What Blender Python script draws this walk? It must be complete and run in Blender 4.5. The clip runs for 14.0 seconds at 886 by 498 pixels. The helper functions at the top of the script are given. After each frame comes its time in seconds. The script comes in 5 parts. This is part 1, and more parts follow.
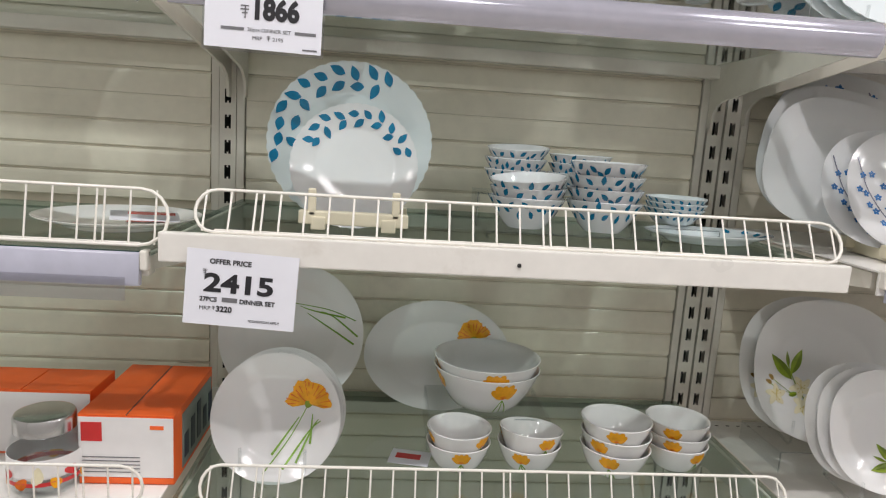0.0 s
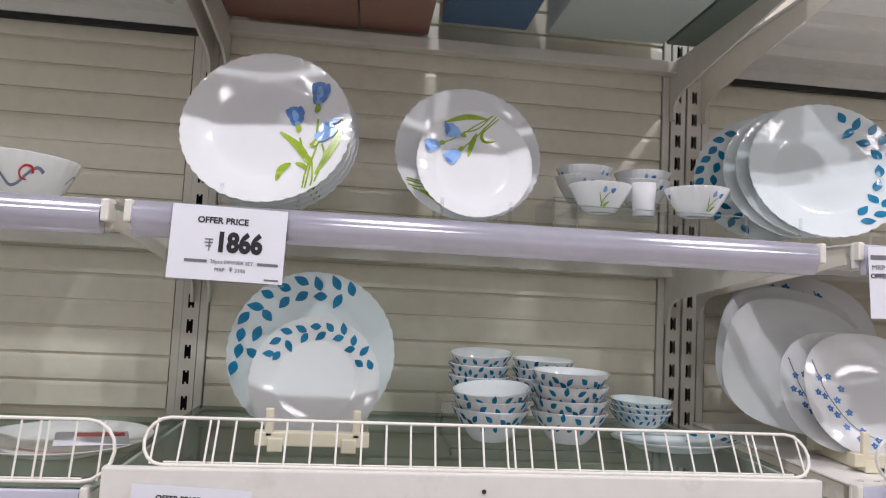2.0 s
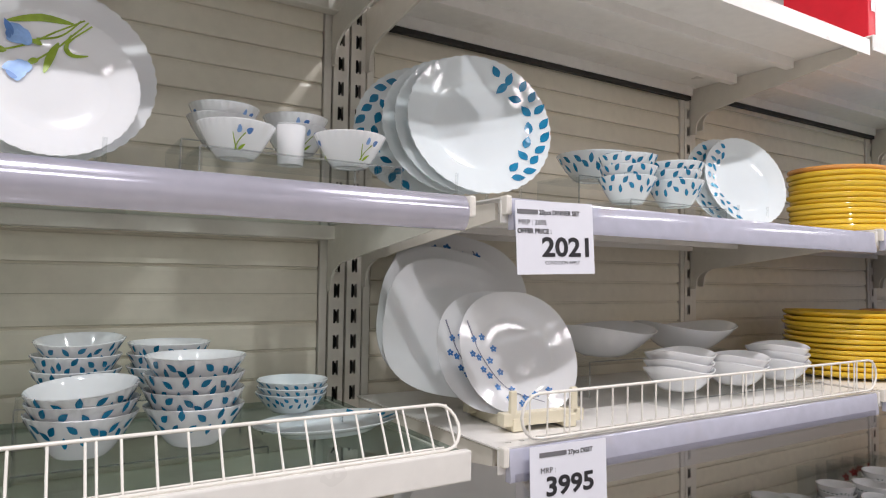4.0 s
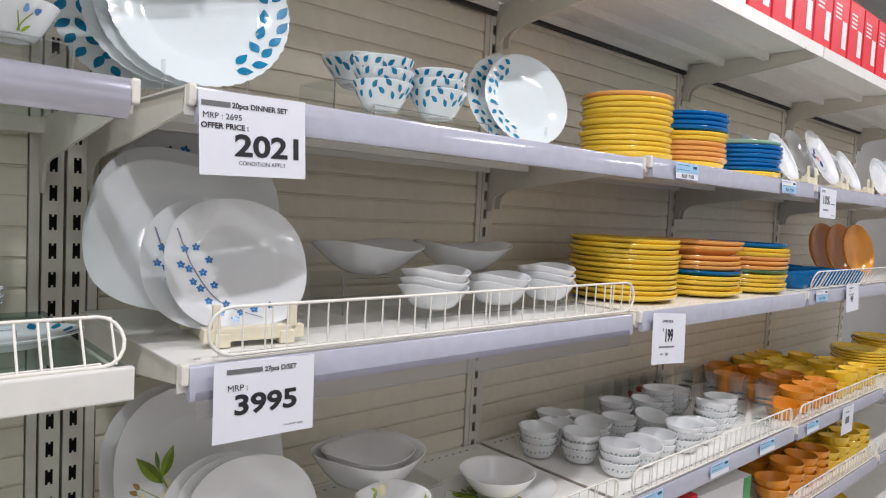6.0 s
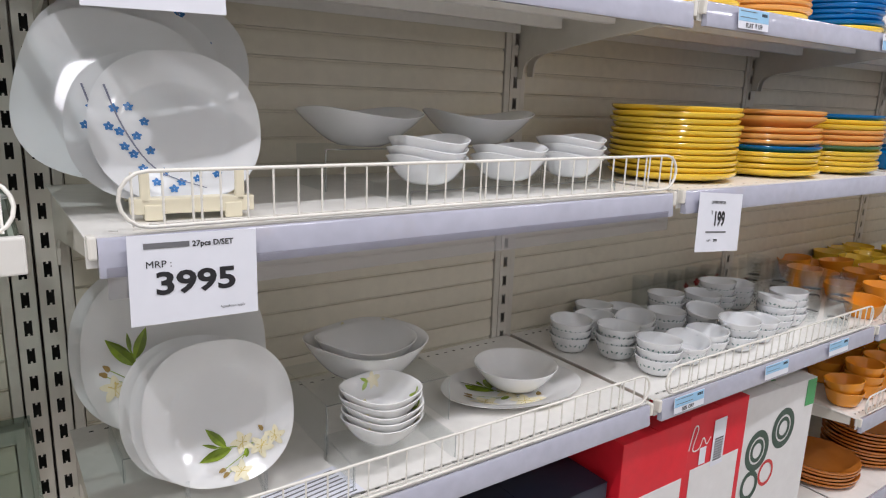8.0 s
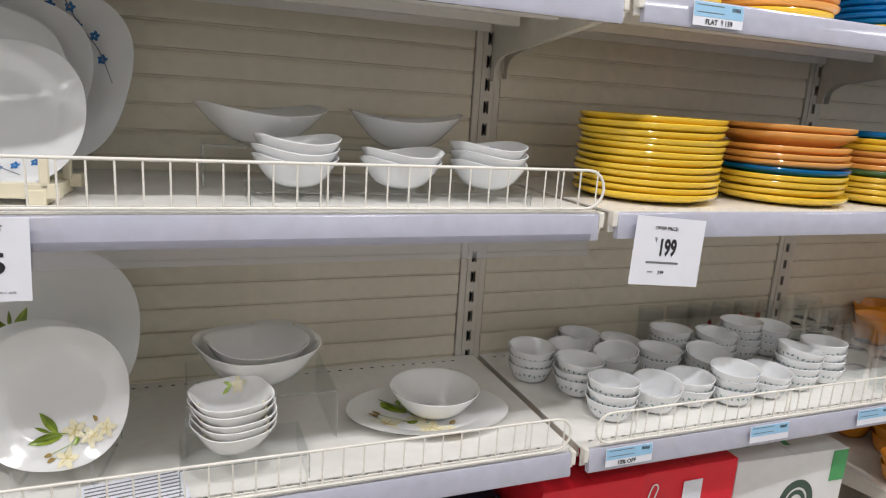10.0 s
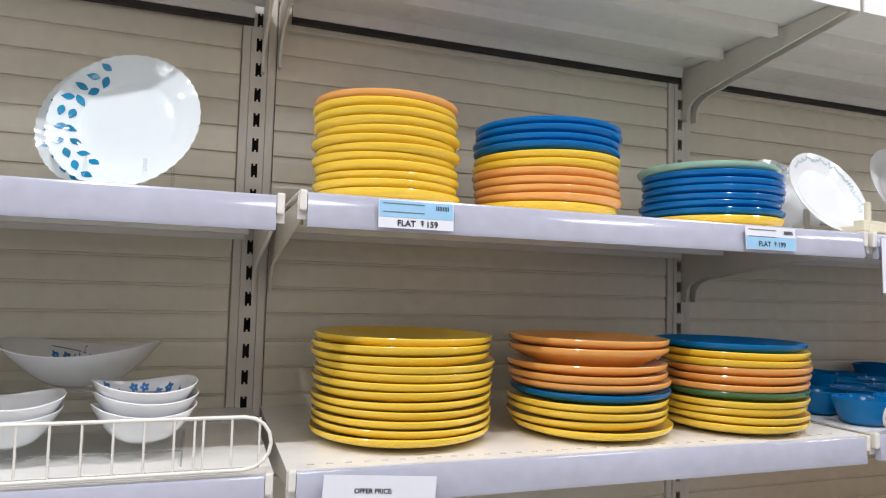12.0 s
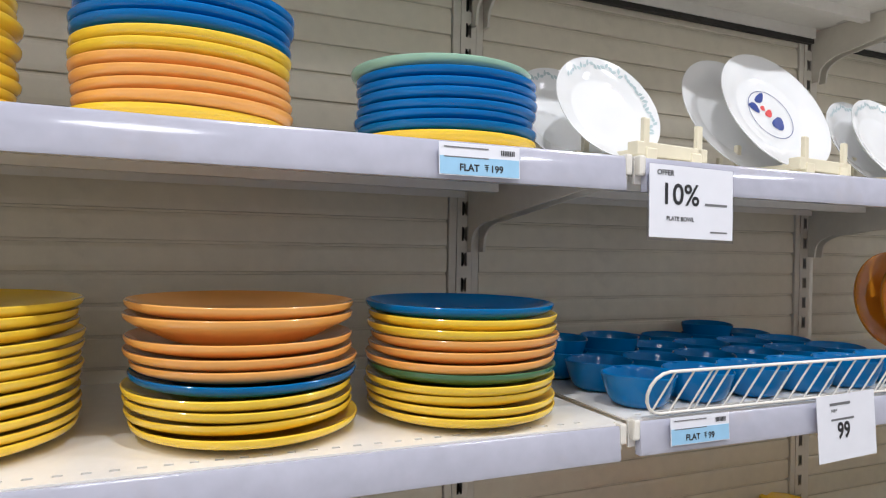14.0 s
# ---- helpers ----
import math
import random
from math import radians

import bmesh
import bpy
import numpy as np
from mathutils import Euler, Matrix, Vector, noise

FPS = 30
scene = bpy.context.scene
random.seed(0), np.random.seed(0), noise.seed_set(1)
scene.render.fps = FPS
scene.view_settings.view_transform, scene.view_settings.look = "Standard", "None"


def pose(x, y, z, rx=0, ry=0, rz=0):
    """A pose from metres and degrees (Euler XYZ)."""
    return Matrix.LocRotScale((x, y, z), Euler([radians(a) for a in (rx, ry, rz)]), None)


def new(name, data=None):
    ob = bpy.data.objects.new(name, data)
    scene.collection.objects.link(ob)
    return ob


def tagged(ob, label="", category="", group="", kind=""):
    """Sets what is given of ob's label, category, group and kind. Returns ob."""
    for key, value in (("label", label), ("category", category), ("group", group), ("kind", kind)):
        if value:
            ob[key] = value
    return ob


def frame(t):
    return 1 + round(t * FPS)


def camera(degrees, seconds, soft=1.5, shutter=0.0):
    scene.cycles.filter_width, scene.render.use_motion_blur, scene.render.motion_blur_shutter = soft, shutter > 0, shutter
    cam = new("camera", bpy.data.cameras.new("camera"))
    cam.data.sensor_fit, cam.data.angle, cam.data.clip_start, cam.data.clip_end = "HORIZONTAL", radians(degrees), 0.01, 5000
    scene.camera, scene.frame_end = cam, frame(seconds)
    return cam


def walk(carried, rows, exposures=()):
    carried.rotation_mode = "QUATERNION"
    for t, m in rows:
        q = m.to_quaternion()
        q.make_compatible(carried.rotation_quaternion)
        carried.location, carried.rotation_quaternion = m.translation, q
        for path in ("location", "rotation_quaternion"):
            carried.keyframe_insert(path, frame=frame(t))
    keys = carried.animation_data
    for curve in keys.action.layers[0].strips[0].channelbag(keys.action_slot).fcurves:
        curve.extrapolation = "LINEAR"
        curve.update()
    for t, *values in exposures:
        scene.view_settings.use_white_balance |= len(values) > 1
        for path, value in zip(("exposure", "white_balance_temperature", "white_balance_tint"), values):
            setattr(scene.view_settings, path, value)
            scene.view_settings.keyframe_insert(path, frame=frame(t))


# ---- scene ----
cam = camera(67.25, 14.0, soft=1.15)
ROWS = [
    (0.0, 0.3262, -1.3776, 1.3477, 80.413, -3.628, -4.324),
    (0.5, 0.3196, -1.3717, 1.3750, 83.794, -3.241, -5.258),
    (1.0, 0.3182, -1.3722, 1.4085, 89.009, -1.871, -5.063),
    (1.5, 0.3255, -1.3736, 1.4276, 93.109, -2.412, -6.492),
    (2.0, 0.3352, -1.3743, 1.4327, 94.123, -2.900, -6.880),
    (2.5, 0.3557, -1.3644, 1.4340, 93.363, -2.673, -9.503),
    (3.0, 0.3959, -1.3244, 1.4256, 92.641, -1.230, -14.288),
    (3.5, 0.4525, -1.2584, 1.4247, 92.710, -1.821, -24.130),
    (4.0, 0.4904, -1.2199, 1.4260, 92.566, -0.821, -31.829),
    (4.2, 0.5095, -1.2088, 1.4223, 92.409, -0.878, -35.142),
    (6.3, 0.7698, -1.3183, 1.3997, 85.970, -3.122, -41.401),
    (6.5, 0.7845, -1.3221, 1.3952, 85.475, -3.113, -40.153),
    (7.0, 0.8328, -1.3135, 1.3780, 82.867, -2.027, -38.332),
    (7.5, 0.8861, -1.2824, 1.3562, 80.031, -3.160, -37.061),
    (7.7, 0.9139, -1.2730, 1.3503, 78.571, -2.714, -36.427),
    (9.8, 1.3685, -1.4116, 1.3840, 74.872, -2.370, -19.584),
    (10.0, 1.4107, -1.4133, 1.3650, 77.215, -3.597, -20.874),
    (10.5, 1.5448, -1.3424, 1.3669, 82.325, -4.837, -24.559),
    (11.0, 1.6656, -1.2914, 1.3945, 87.499, -4.338, -26.528),
    (11.5, 1.8129, -1.2937, 1.4094, 90.571, -1.124, -25.550),
    (12.0, 1.9835, -1.3409, 1.4260, 93.581, -1.591, -19.292),
    (12.5, 2.1152, -1.3491, 1.4191, 92.959, -0.530, -17.497),
    (13.0, 2.2382, -1.3027, 1.4026, 92.649, -1.215, -19.070),
    (13.5, 2.3717, -1.2355, 1.4176, 90.624, 0.147, -20.805),
    (14.0, 2.5036, -1.1882, 1.4256, 89.732, -1.146, -23.262),
]
EXPOSURES = [(0.0, -0.05, 6400, 13), (1.5, -0.17, 6170, 18), (3.0, -0.15, 6190, 18), (4.0, -0.06, 6270, 16), (6.5, -0.10, 6080, 13), (7.5, -0.10, 6080, 14), (10.0, -0.08, 6280, 11), (12.0, 0.04, 6030, 12), (14.0, 0.04, 6080, 11)]
walk(cam, [(t, pose(x, y, z, rx, ry, rz)) for t, x, y, z, rx, ry, rz in ROWS], EXPOSURES)

# ---- world, lights, exposure ----
world = bpy.data.worlds.new("world")
world.use_nodes = True
world.node_tree.nodes["Background"].inputs[0].default_value = (0.9, 0.95, 1.0, 1)
world.node_tree.nodes["Background"].inputs[1].default_value = 0.05
scene.world = world
scene.view_settings.exposure = 0.0

# lamps along the aisle, then a row of wide discs added as fill: x from, spacing, count, y, diameter, power
for x_from, gap, count, y, size, power in ((-1.97, 1.2, 7, -1.27, 0.042, 14.2), (-1.4, 1.9, 5, -2.8, 0.6, 11.0)):
    for i in range(count):
        lamp_data = bpy.data.lights.new("ceiling_lamp_light", "AREA")
        lamp_data.shape, lamp_data.size = "DISK", size
        lamp_data.energy = power
        lamp_data.color = (1.0, 0.975, 0.955)
        new("ceiling_lamp_light", lamp_data).matrix_world = pose(x_from + gap * i, y, 2.92)


# ---- materials ----
def material(name, color, rough=0.4, metal=0.0, vary=0.06, scale=8.0, bump=0.0, bump_scale=60.0, coat=0.0, stain=None, stain_amount=0.0, per_object=0.0, fine=40.0):
    """A surface with colour variation at two scales, fine relief, and optional stains."""
    m = bpy.data.materials.new(name)
    m.use_nodes = True
    nt = m.node_tree
    b = nt.nodes["Principled BSDF"]
    b.inputs["Roughness"].default_value = rough
    b.inputs["Metallic"].default_value = metal
    b.inputs["Coat Weight"].default_value = coat
    b.inputs["Coat Roughness"].default_value = 0.06
    co = nt.nodes.new("ShaderNodeTexCoord")
    n1 = nt.nodes.new("ShaderNodeTexNoise")
    n1.inputs["Scale"].default_value, n1.inputs["Detail"].default_value = scale, 4.0
    n2 = nt.nodes.new("ShaderNodeTexNoise")
    n2.inputs["Scale"].default_value, n2.inputs["Detail"].default_value = fine, 3.0
    nt.links.new(co.outputs["Object"], n1.inputs["Vector"])
    nt.links.new(co.outputs["Object"], n2.inputs["Vector"])
    add = nt.nodes.new("ShaderNodeMath")
    add.operation = "ADD"
    nt.links.new(n1.outputs["Fac"], add.inputs[0])
    nt.links.new(n2.outputs["Fac"], add.inputs[1])
    mp = nt.nodes.new("ShaderNodeMapRange")
    mp.inputs["From Min"].default_value, mp.inputs["From Max"].default_value = 0.6, 1.4
    mp.inputs["To Min"].default_value, mp.inputs["To Max"].default_value = 1.0 - vary, 1.0 + vary
    nt.links.new(add.outputs[0], mp.inputs["Value"])
    last = mp.outputs[0]
    if per_object:
        oi = nt.nodes.new("ShaderNodeObjectInfo")
        mr = nt.nodes.new("ShaderNodeMapRange")
        mr.inputs["To Min"].default_value, mr.inputs["To Max"].default_value = 1.0 - per_object, 1.0 + per_object
        nt.links.new(oi.outputs["Random"], mr.inputs["Value"])
        mu = nt.nodes.new("ShaderNodeMath")
        mu.operation = "MULTIPLY"
        nt.links.new(last, mu.inputs[0])
        nt.links.new(mr.outputs[0], mu.inputs[1])
        last = mu.outputs[0]
    mix = nt.nodes.new("ShaderNodeMix")
    mix.data_type, mix.blend_type = "RGBA", "MULTIPLY"
    mix.inputs["Factor"].default_value = 1.0
    mix.inputs["A"].default_value = (*color, 1)
    nt.links.new(last, mix.inputs["B"])
    out = mix.outputs["Result"]
    if stain:
        n3 = nt.nodes.new("ShaderNodeTexNoise")
        n3.inputs["Scale"].default_value, n3.inputs["Detail"].default_value, n3.inputs["Roughness"].default_value = 5.5, 8.0, 0.7
        nt.links.new(co.outputs["Object"], n3.inputs["Vector"])
        ms = nt.nodes.new("ShaderNodeMapRange")
        ms.inputs["From Min"].default_value, ms.inputs["From Max"].default_value = 0.58, 0.74
        ms.inputs["To Max"].default_value = stain_amount
        nt.links.new(n3.outputs["Fac"], ms.inputs["Value"])
        mix2 = nt.nodes.new("ShaderNodeMix")
        mix2.data_type = "RGBA"
        nt.links.new(ms.outputs[0], mix2.inputs["Factor"])
        nt.links.new(out, mix2.inputs["A"])
        mix2.inputs["B"].default_value = (*stain, 1)
        out = mix2.outputs["Result"]
    nt.links.new(out, b.inputs["Base Color"])
    rr = nt.nodes.new("ShaderNodeMapRange")
    rr.inputs["From Min"].default_value, rr.inputs["From Max"].default_value = 0.3, 0.7
    rr.inputs["To Min"].default_value, rr.inputs["To Max"].default_value = rough * 0.8, min(1.0, rough * 1.25)
    nt.links.new(n1.outputs["Fac"], rr.inputs["Value"])
    nt.links.new(rr.outputs[0], b.inputs["Roughness"])
    if bump:
        bp = nt.nodes.new("ShaderNodeBump")
        bp.inputs["Strength"].default_value, bp.inputs["Distance"].default_value = bump, 0.002
        n4 = nt.nodes.new("ShaderNodeTexNoise")
        n4.inputs["Scale"].default_value = bump_scale
        nt.links.new(co.outputs["Object"], n4.inputs["Vector"])
        nt.links.new(n4.outputs["Fac"], bp.inputs["Height"])
        nt.links.new(bp.outputs[0], b.inputs["Normal"])
    return m


def thin_clear(name, tint, rough=0.03, gloss=0.06):
    """Thin clear plastic: light passes straight, with a glossy skin."""
    m = bpy.data.materials.new(name)
    m.use_nodes = True
    nt = m.node_tree
    nt.nodes.remove(nt.nodes["Principled BSDF"])
    tr, gl, mx = (nt.nodes.new("ShaderNode" + k) for k in ("BsdfTransparent", "BsdfGlossy", "MixShader"))
    tr.inputs["Color"].default_value = (*tint, 1)
    gl.inputs["Roughness"].default_value = rough
    mx.inputs[0].default_value = gloss
    nt.links.new(tr.outputs[0], mx.inputs[1])
    nt.links.new(gl.outputs[0], mx.inputs[2])
    nt.links.new(mx.outputs[0], nt.nodes["Material Output"].inputs["Surface"])
    return m


CREAM = material("cream_powder_coat", (0.75, 0.71, 0.63), 0.38, vary=0.05, scale=4, bump=0.12, bump_scale=350, stain=(0.42, 0.36, 0.28), stain_amount=0.35)
SLAT = material("slat_panel_paint", (0.82, 0.765, 0.635), 0.22, vary=0.06, scale=3, bump=0.25, bump_scale=9, per_object=0.035, stain=(0.44, 0.40, 0.33), stain_amount=0.25)
DECK = material("shelf_deck_paint", (0.84, 0.82, 0.775), 0.33, vary=0.05, scale=5, stain=(0.5, 0.45, 0.37), stain_amount=0.3)
WHITE_METAL = material("white_rail_paint", (0.80, 0.78, 0.73), 0.3, vary=0.05, scale=6, stain=(0.5, 0.44, 0.36), stain_amount=0.35)
WIRE = material("cream_wire_coating", (0.84, 0.81, 0.74), 0.28, vary=0.05, scale=12)
RAIL = material("price_rail_plastic", (0.47, 0.475, 0.565), 0.16, vary=0.1, scale=7, coat=0.6, stain=(0.52, 0.47, 0.47), stain_amount=0.4)
RAIL_SHINY = material("glossy_price_rail_plastic", (0.53, 0.525, 0.61), 0.15, metal=0.5, vary=0.08, scale=7, coat=1.0)
FLAP = thin_clear("clear_rail_flap", (0.91, 0.91, 0.94), 0.2, 0.22)
CAP = material("rail_end_cap_plastic", (0.80, 0.77, 0.70), 0.35, vary=0.06, scale=20)
OPAL = material("white_opal_glass", (0.85, 0.86, 0.87), 0.07, vary=0.012, scale=9, coat=0.5)
OPAL_TINT = material("pale_aqua_opal_glass", (0.745, 0.815, 0.83), 0.07, vary=0.012, scale=9, coat=0.5)
OPAL_WARM = material("warm_white_opal_glass", (0.86, 0.855, 0.84), 0.07, vary=0.012, scale=9, coat=0.5)
for opal in (OPAL, OPAL_TINT, OPAL_WARM):
    shader = opal.node_tree.nodes["Principled BSDF"]
    shader.inputs["Subsurface Weight"].default_value = 0.5
    shader.inputs["Subsurface Radius"].default_value = (1.0, 0.95, 0.9)
    shader.inputs["Subsurface Scale"].default_value = 0.009
TEAL_PRINT = material("teal_leaf_print", (0.006, 0.19, 0.36), 0.18, vary=0.25, scale=45)
IRIS_BLUE = material("iris_blue_print", (0.10, 0.23, 0.54), 0.2, vary=0.35, scale=60)
PALE_BLUE = material("pale_blue_petal_print", (0.26, 0.44, 0.78), 0.2, vary=0.3, scale=60)
STEM_GREEN = material("leaf_green_print", (0.28, 0.40, 0.03), 0.2, vary=0.3, scale=60)
DARK_GREEN = material("grass_green_print", (0.21, 0.38, 0.06), 0.2, vary=0.3, scale=60)
POPPY = material("orange_petal_print", (0.88, 0.40, 0.01), 0.2, vary=0.25, scale=70)
POPPY_DARK = material("deep_orange_petal_print", (0.75, 0.17, 0.01), 0.2, vary=0.2, scale=70)
OLIVE = material("olive_leaf_print", (0.25, 0.35, 0.025), 0.2, vary=0.4, scale=40)
OLIVE_DARK = material("dark_olive_leaf_print", (0.15, 0.22, 0.015), 0.2, vary=0.3, scale=40)
BUD = material("brown_bud_print", (0.30, 0.20, 0.06), 0.2, vary=0.2, scale=80)
LILY = material("cream_petal_print", (0.80, 0.74, 0.52), 0.2, vary=0.12, scale=60)
LILY_CORE = material("golden_stamen_print", (0.62, 0.50, 0.16), 0.2, vary=0.2, scale=80)
NAVY = material("navy_flower_print", (0.06, 0.20, 0.48), 0.2, vary=0.3, scale=60)
TWIG = material("grey_twig_print", (0.22, 0.23, 0.30), 0.2, vary=0.2, scale=60)
RED_PRINT = material("red_print", (0.62, 0.03, 0.03), 0.3, vary=0.1)
YELLOW = material("yellow_melamine", (0.92, 0.62, 0.045), 0.13, vary=0.04, scale=6, coat=0.35, per_object=0.04)
ORANGE = material("orange_melamine", (0.90, 0.43, 0.11), 0.13, vary=0.04, scale=6, coat=0.35, per_object=0.04)
BLUE = material("blue_melamine", (0.002, 0.15, 0.46), 0.13, vary=0.05, scale=6, coat=0.1, per_object=0.06)
TEAL = material("teal_blue_melamine", (0.001, 0.145, 0.40), 0.10, vary=0.05, scale=6, coat=0.05, per_object=0.06)
for blue in (BLUE, TEAL):
    blue.node_tree.nodes["Principled BSDF"].inputs["Specular IOR Level"].default_value = 0.3
BADGE_NAVY = material("navy_badge_print", (0.025, 0.05, 0.24), 0.2, vary=0.2, scale=60)
GREEN = material("dark_green_melamine", (0.06, 0.17, 0.075), 0.15, vary=0.05, scale=6, coat=0.4)
MINT = material("mint_green_melamine", (0.33, 0.55, 0.42), 0.15, vary=0.05, scale=6, coat=0.4)
AMBER = material("amber_orange_melamine", (0.80, 0.31, 0.02), 0.14, vary=0.05, scale=6, coat=0.35, per_object=0.06)
RUST = material("rust_orange_melamine", (0.52, 0.17, 0.025), 0.2, vary=0.06, scale=6, coat=0.3, per_object=0.06)
IVORY = material("ivory_plastic", (0.76, 0.70, 0.53), 0.35, vary=0.05, scale=10)
ACRYLIC = thin_clear("clear_acrylic", (0.95, 0.96, 0.96), 0.03, 0.08)
ACRYLIC_EDGE = thin_clear("polished_acrylic_edge", (0.80, 0.83, 0.83), 0.25, 0.22)
GLASSWARE = thin_clear("clear_drinking_glass", (0.975, 0.985, 0.985), 0.03, 0.07)
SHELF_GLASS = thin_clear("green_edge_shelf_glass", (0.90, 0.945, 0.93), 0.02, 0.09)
# same glass, darkened so its tint carries the shade under the low shelves
SHADE_TINT_GLASS = thin_clear("low_shelf_glass_shade_tint", (0.72, 0.79, 0.765), 0.02, 0.11)
GLASS_EDGE = material("dark_green_glass_edge", (0.02, 0.085, 0.065), 0.1, vary=0.1, scale=20, coat=0.5)
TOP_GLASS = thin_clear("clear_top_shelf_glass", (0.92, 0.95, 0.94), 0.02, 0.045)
PAPER = material("white_paper", (0.79, 0.80, 0.86), 0.5, vary=0.025, scale=9, bump=0.2, bump_scale=14)
SLEEVE = thin_clear("clear_sign_sleeve", (0.93, 0.93, 0.95), 0.06)
INK = material("black_ink", (0.018, 0.018, 0.022), 0.5, vary=0.1)
GREY_INK = material("grey_ink", (0.16, 0.16, 0.17), 0.5, vary=0.1)
TAG_BLUE = material("light_blue_tag_paper", (0.33, 0.58, 0.80), 0.4, vary=0.06, scale=20)
BOX_ORANGE = material("orange_carton", (0.90, 0.135, 0.018), 0.5, vary=0.05, scale=8)
BOX_WHITE = material("white_carton", (0.80, 0.79, 0.78), 0.4, vary=0.04, scale=8)
RING_GREEN = material("bottle_green_print", (0.045, 0.085, 0.06), 0.4, vary=0.15, scale=30)
BOX_RED = material("red_carton", (0.74, 0.012, 0.028), 0.5, vary=0.07, scale=8)
BOX_GREY = material("grey_green_carton", (0.22, 0.25, 0.23), 0.4, vary=0.1)
BOX_BLUE = material("blue_carton", (0.03, 0.13, 0.32), 0.4, vary=0.07)
BOX_PINK = material("salmon_carton", (0.50, 0.20, 0.16), 0.4, vary=0.07)
BOX_DARK = material("dark_navy_carton", (0.02, 0.025, 0.05), 0.4, vary=0.1)
BOX_GREEN = material("green_carton_label", (0.08, 0.36, 0.12), 0.4, vary=0.1)
STEEL = material("brushed_steel_lid", (0.62, 0.62, 0.62), 0.22, metal=1.0, vary=0.08, scale=20)
# near black: paints shade into gaps and slots, also colours the screw
DARK = material("dark_shade_and_screw", (0.025, 0.024, 0.022), 0.6, vary=0.1)
FLOOR = material("polished_floor_tile", (0.52, 0.50, 0.46), 0.18, vary=0.08, scale=2)
WALL = material("white_wall_paint", (0.58, 0.57, 0.55), 0.6, vary=0.03, scale=2)
CEIL = material("grey_ceiling_paint", (0.6, 0.6, 0.6), 0.7, vary=0.03, scale=2)


# ---- helpers ----
def mesh_of(bm, mat, smooth=None):
    bmesh.ops.recalc_face_normals(bm, faces=bm.faces)
    me = bpy.data.meshes.new("mesh")
    bm.to_mesh(me)
    bm.free()
    for m in (mat if isinstance(mat, (list, tuple)) else [mat]):
        me.materials.append(m)
    if smooth is not None:
        me.shade_smooth()
        me.set_sharp_from_angle(angle=radians(smooth))
    return me


def part(name, data, mat, parent, label="", smooth=None, at=None):
    me = data if isinstance(data, bpy.types.Mesh) else mesh_of(data, mat, smooth)
    ob = new(name, me)
    ob.parent = parent
    if at is not None:
        ob.matrix_basis = at
    return tagged(ob, label)


def thing(name, at, label, category, group="", kind=""):
    ob = new(name)
    ob.empty_display_size = 0.02
    ob.matrix_basis = at
    return tagged(ob, label, category, group, kind)


def box(bm, x0, x1, y0, y1, z0, z1, bevel=0.0, mat=0):
    r = bmesh.ops.create_cube(bm, size=1.0, matrix=Matrix.Translation(((x0 + x1) / 2, (y0 + y1) / 2, (z0 + z1) / 2)) @ Matrix.Diagonal((x1 - x0, y1 - y0, z1 - z0, 1)))
    faces = {f for v in r["verts"] for f in v.link_faces}
    if bevel:
        es = {e for f in faces for e in f.edges}
        br = bmesh.ops.bevel(bm, geom=list(es), offset=bevel, segments=2, affect="EDGES", profile=0.6)
        faces = {f for f in faces if f.is_valid} | set(br["faces"])
    for f in faces:
        f.material_index = mat
    return bm


def boxed(*a, **k):
    return box(bmesh.new(), *a, **k)


def tube(bm, pts, r, n=6, closed=False):
    pts = [Vector(p) for p in pts]
    rings = []
    m = len(pts)
    for i, p in enumerate(pts):
        a = pts[(i - 1) % m] if closed or i else p
        b = pts[(i + 1) % m] if closed or i < m - 1 else p
        d = (b - a).normalized()
        u = d.cross(Vector((0, 1, 0.013))).normalized()
        w = d.cross(u)
        rings.append([bm.verts.new(p + r * (math.cos(2 * math.pi * k / n) * u + math.sin(2 * math.pi * k / n) * w)) for k in range(n)])
    for i in range(m if closed else m - 1):
        q, s = rings[i], rings[(i + 1) % m]
        for k in range(n):
            bm.faces.new((q[k], q[(k + 1) % n], s[(k + 1) % n], s[k]))
    if not closed:
        bm.faces.new(rings[0])
        bm.faces.new(rings[-1])
    return bm


def extrude_yz(bm, prof, x0, x1):
    """A closed outline in y and z, drawn out along x."""
    a = [bm.verts.new((x0, y, z)) for y, z in prof]
    b = [bm.verts.new((x1, y, z)) for y, z in prof]
    n = len(prof)
    for i in range(n):
        bm.faces.new((a[i], a[(i + 1) % n], b[(i + 1) % n], b[i]))
    bm.faces.new(a)
    bm.faces.new(b)
    return bm


def lathe(prof, n=64, shape=None, lift=None):
    """Turns rings (radius, height) round z; shape(angle, radius share) scales the radius, lift adds height."""
    bm = bmesh.new()
    rmax = max(r for r, z in prof)
    rings = []
    for r, z in prof:
        if r < 1e-6:
            rings.append([bm.verts.new((0, 0, z))])
            continue
        ring = []
        for k in range(n):
            a = 2 * math.pi * k / n
            s = shape(a, r / rmax) if shape else 1.0
            ring.append(bm.verts.new((r * s * math.cos(a), r * s * math.sin(a), z + (lift(a, r / rmax) if lift else 0.0))))
        rings.append(ring)
    for p, q in zip(rings, rings[1:]):
        for k in range(n):
            j = (k + 1) % n
            if len(p) == 1 and len(q) == 1:
                continue
            if len(p) == 1:
                bm.faces.new((p[0], q[k], q[j]))
            elif len(q) == 1:
                bm.faces.new((p[k], p[j], q[0]))
            else:
                bm.faces.new((p[k], p[j], q[j], q[k]))
    return bm


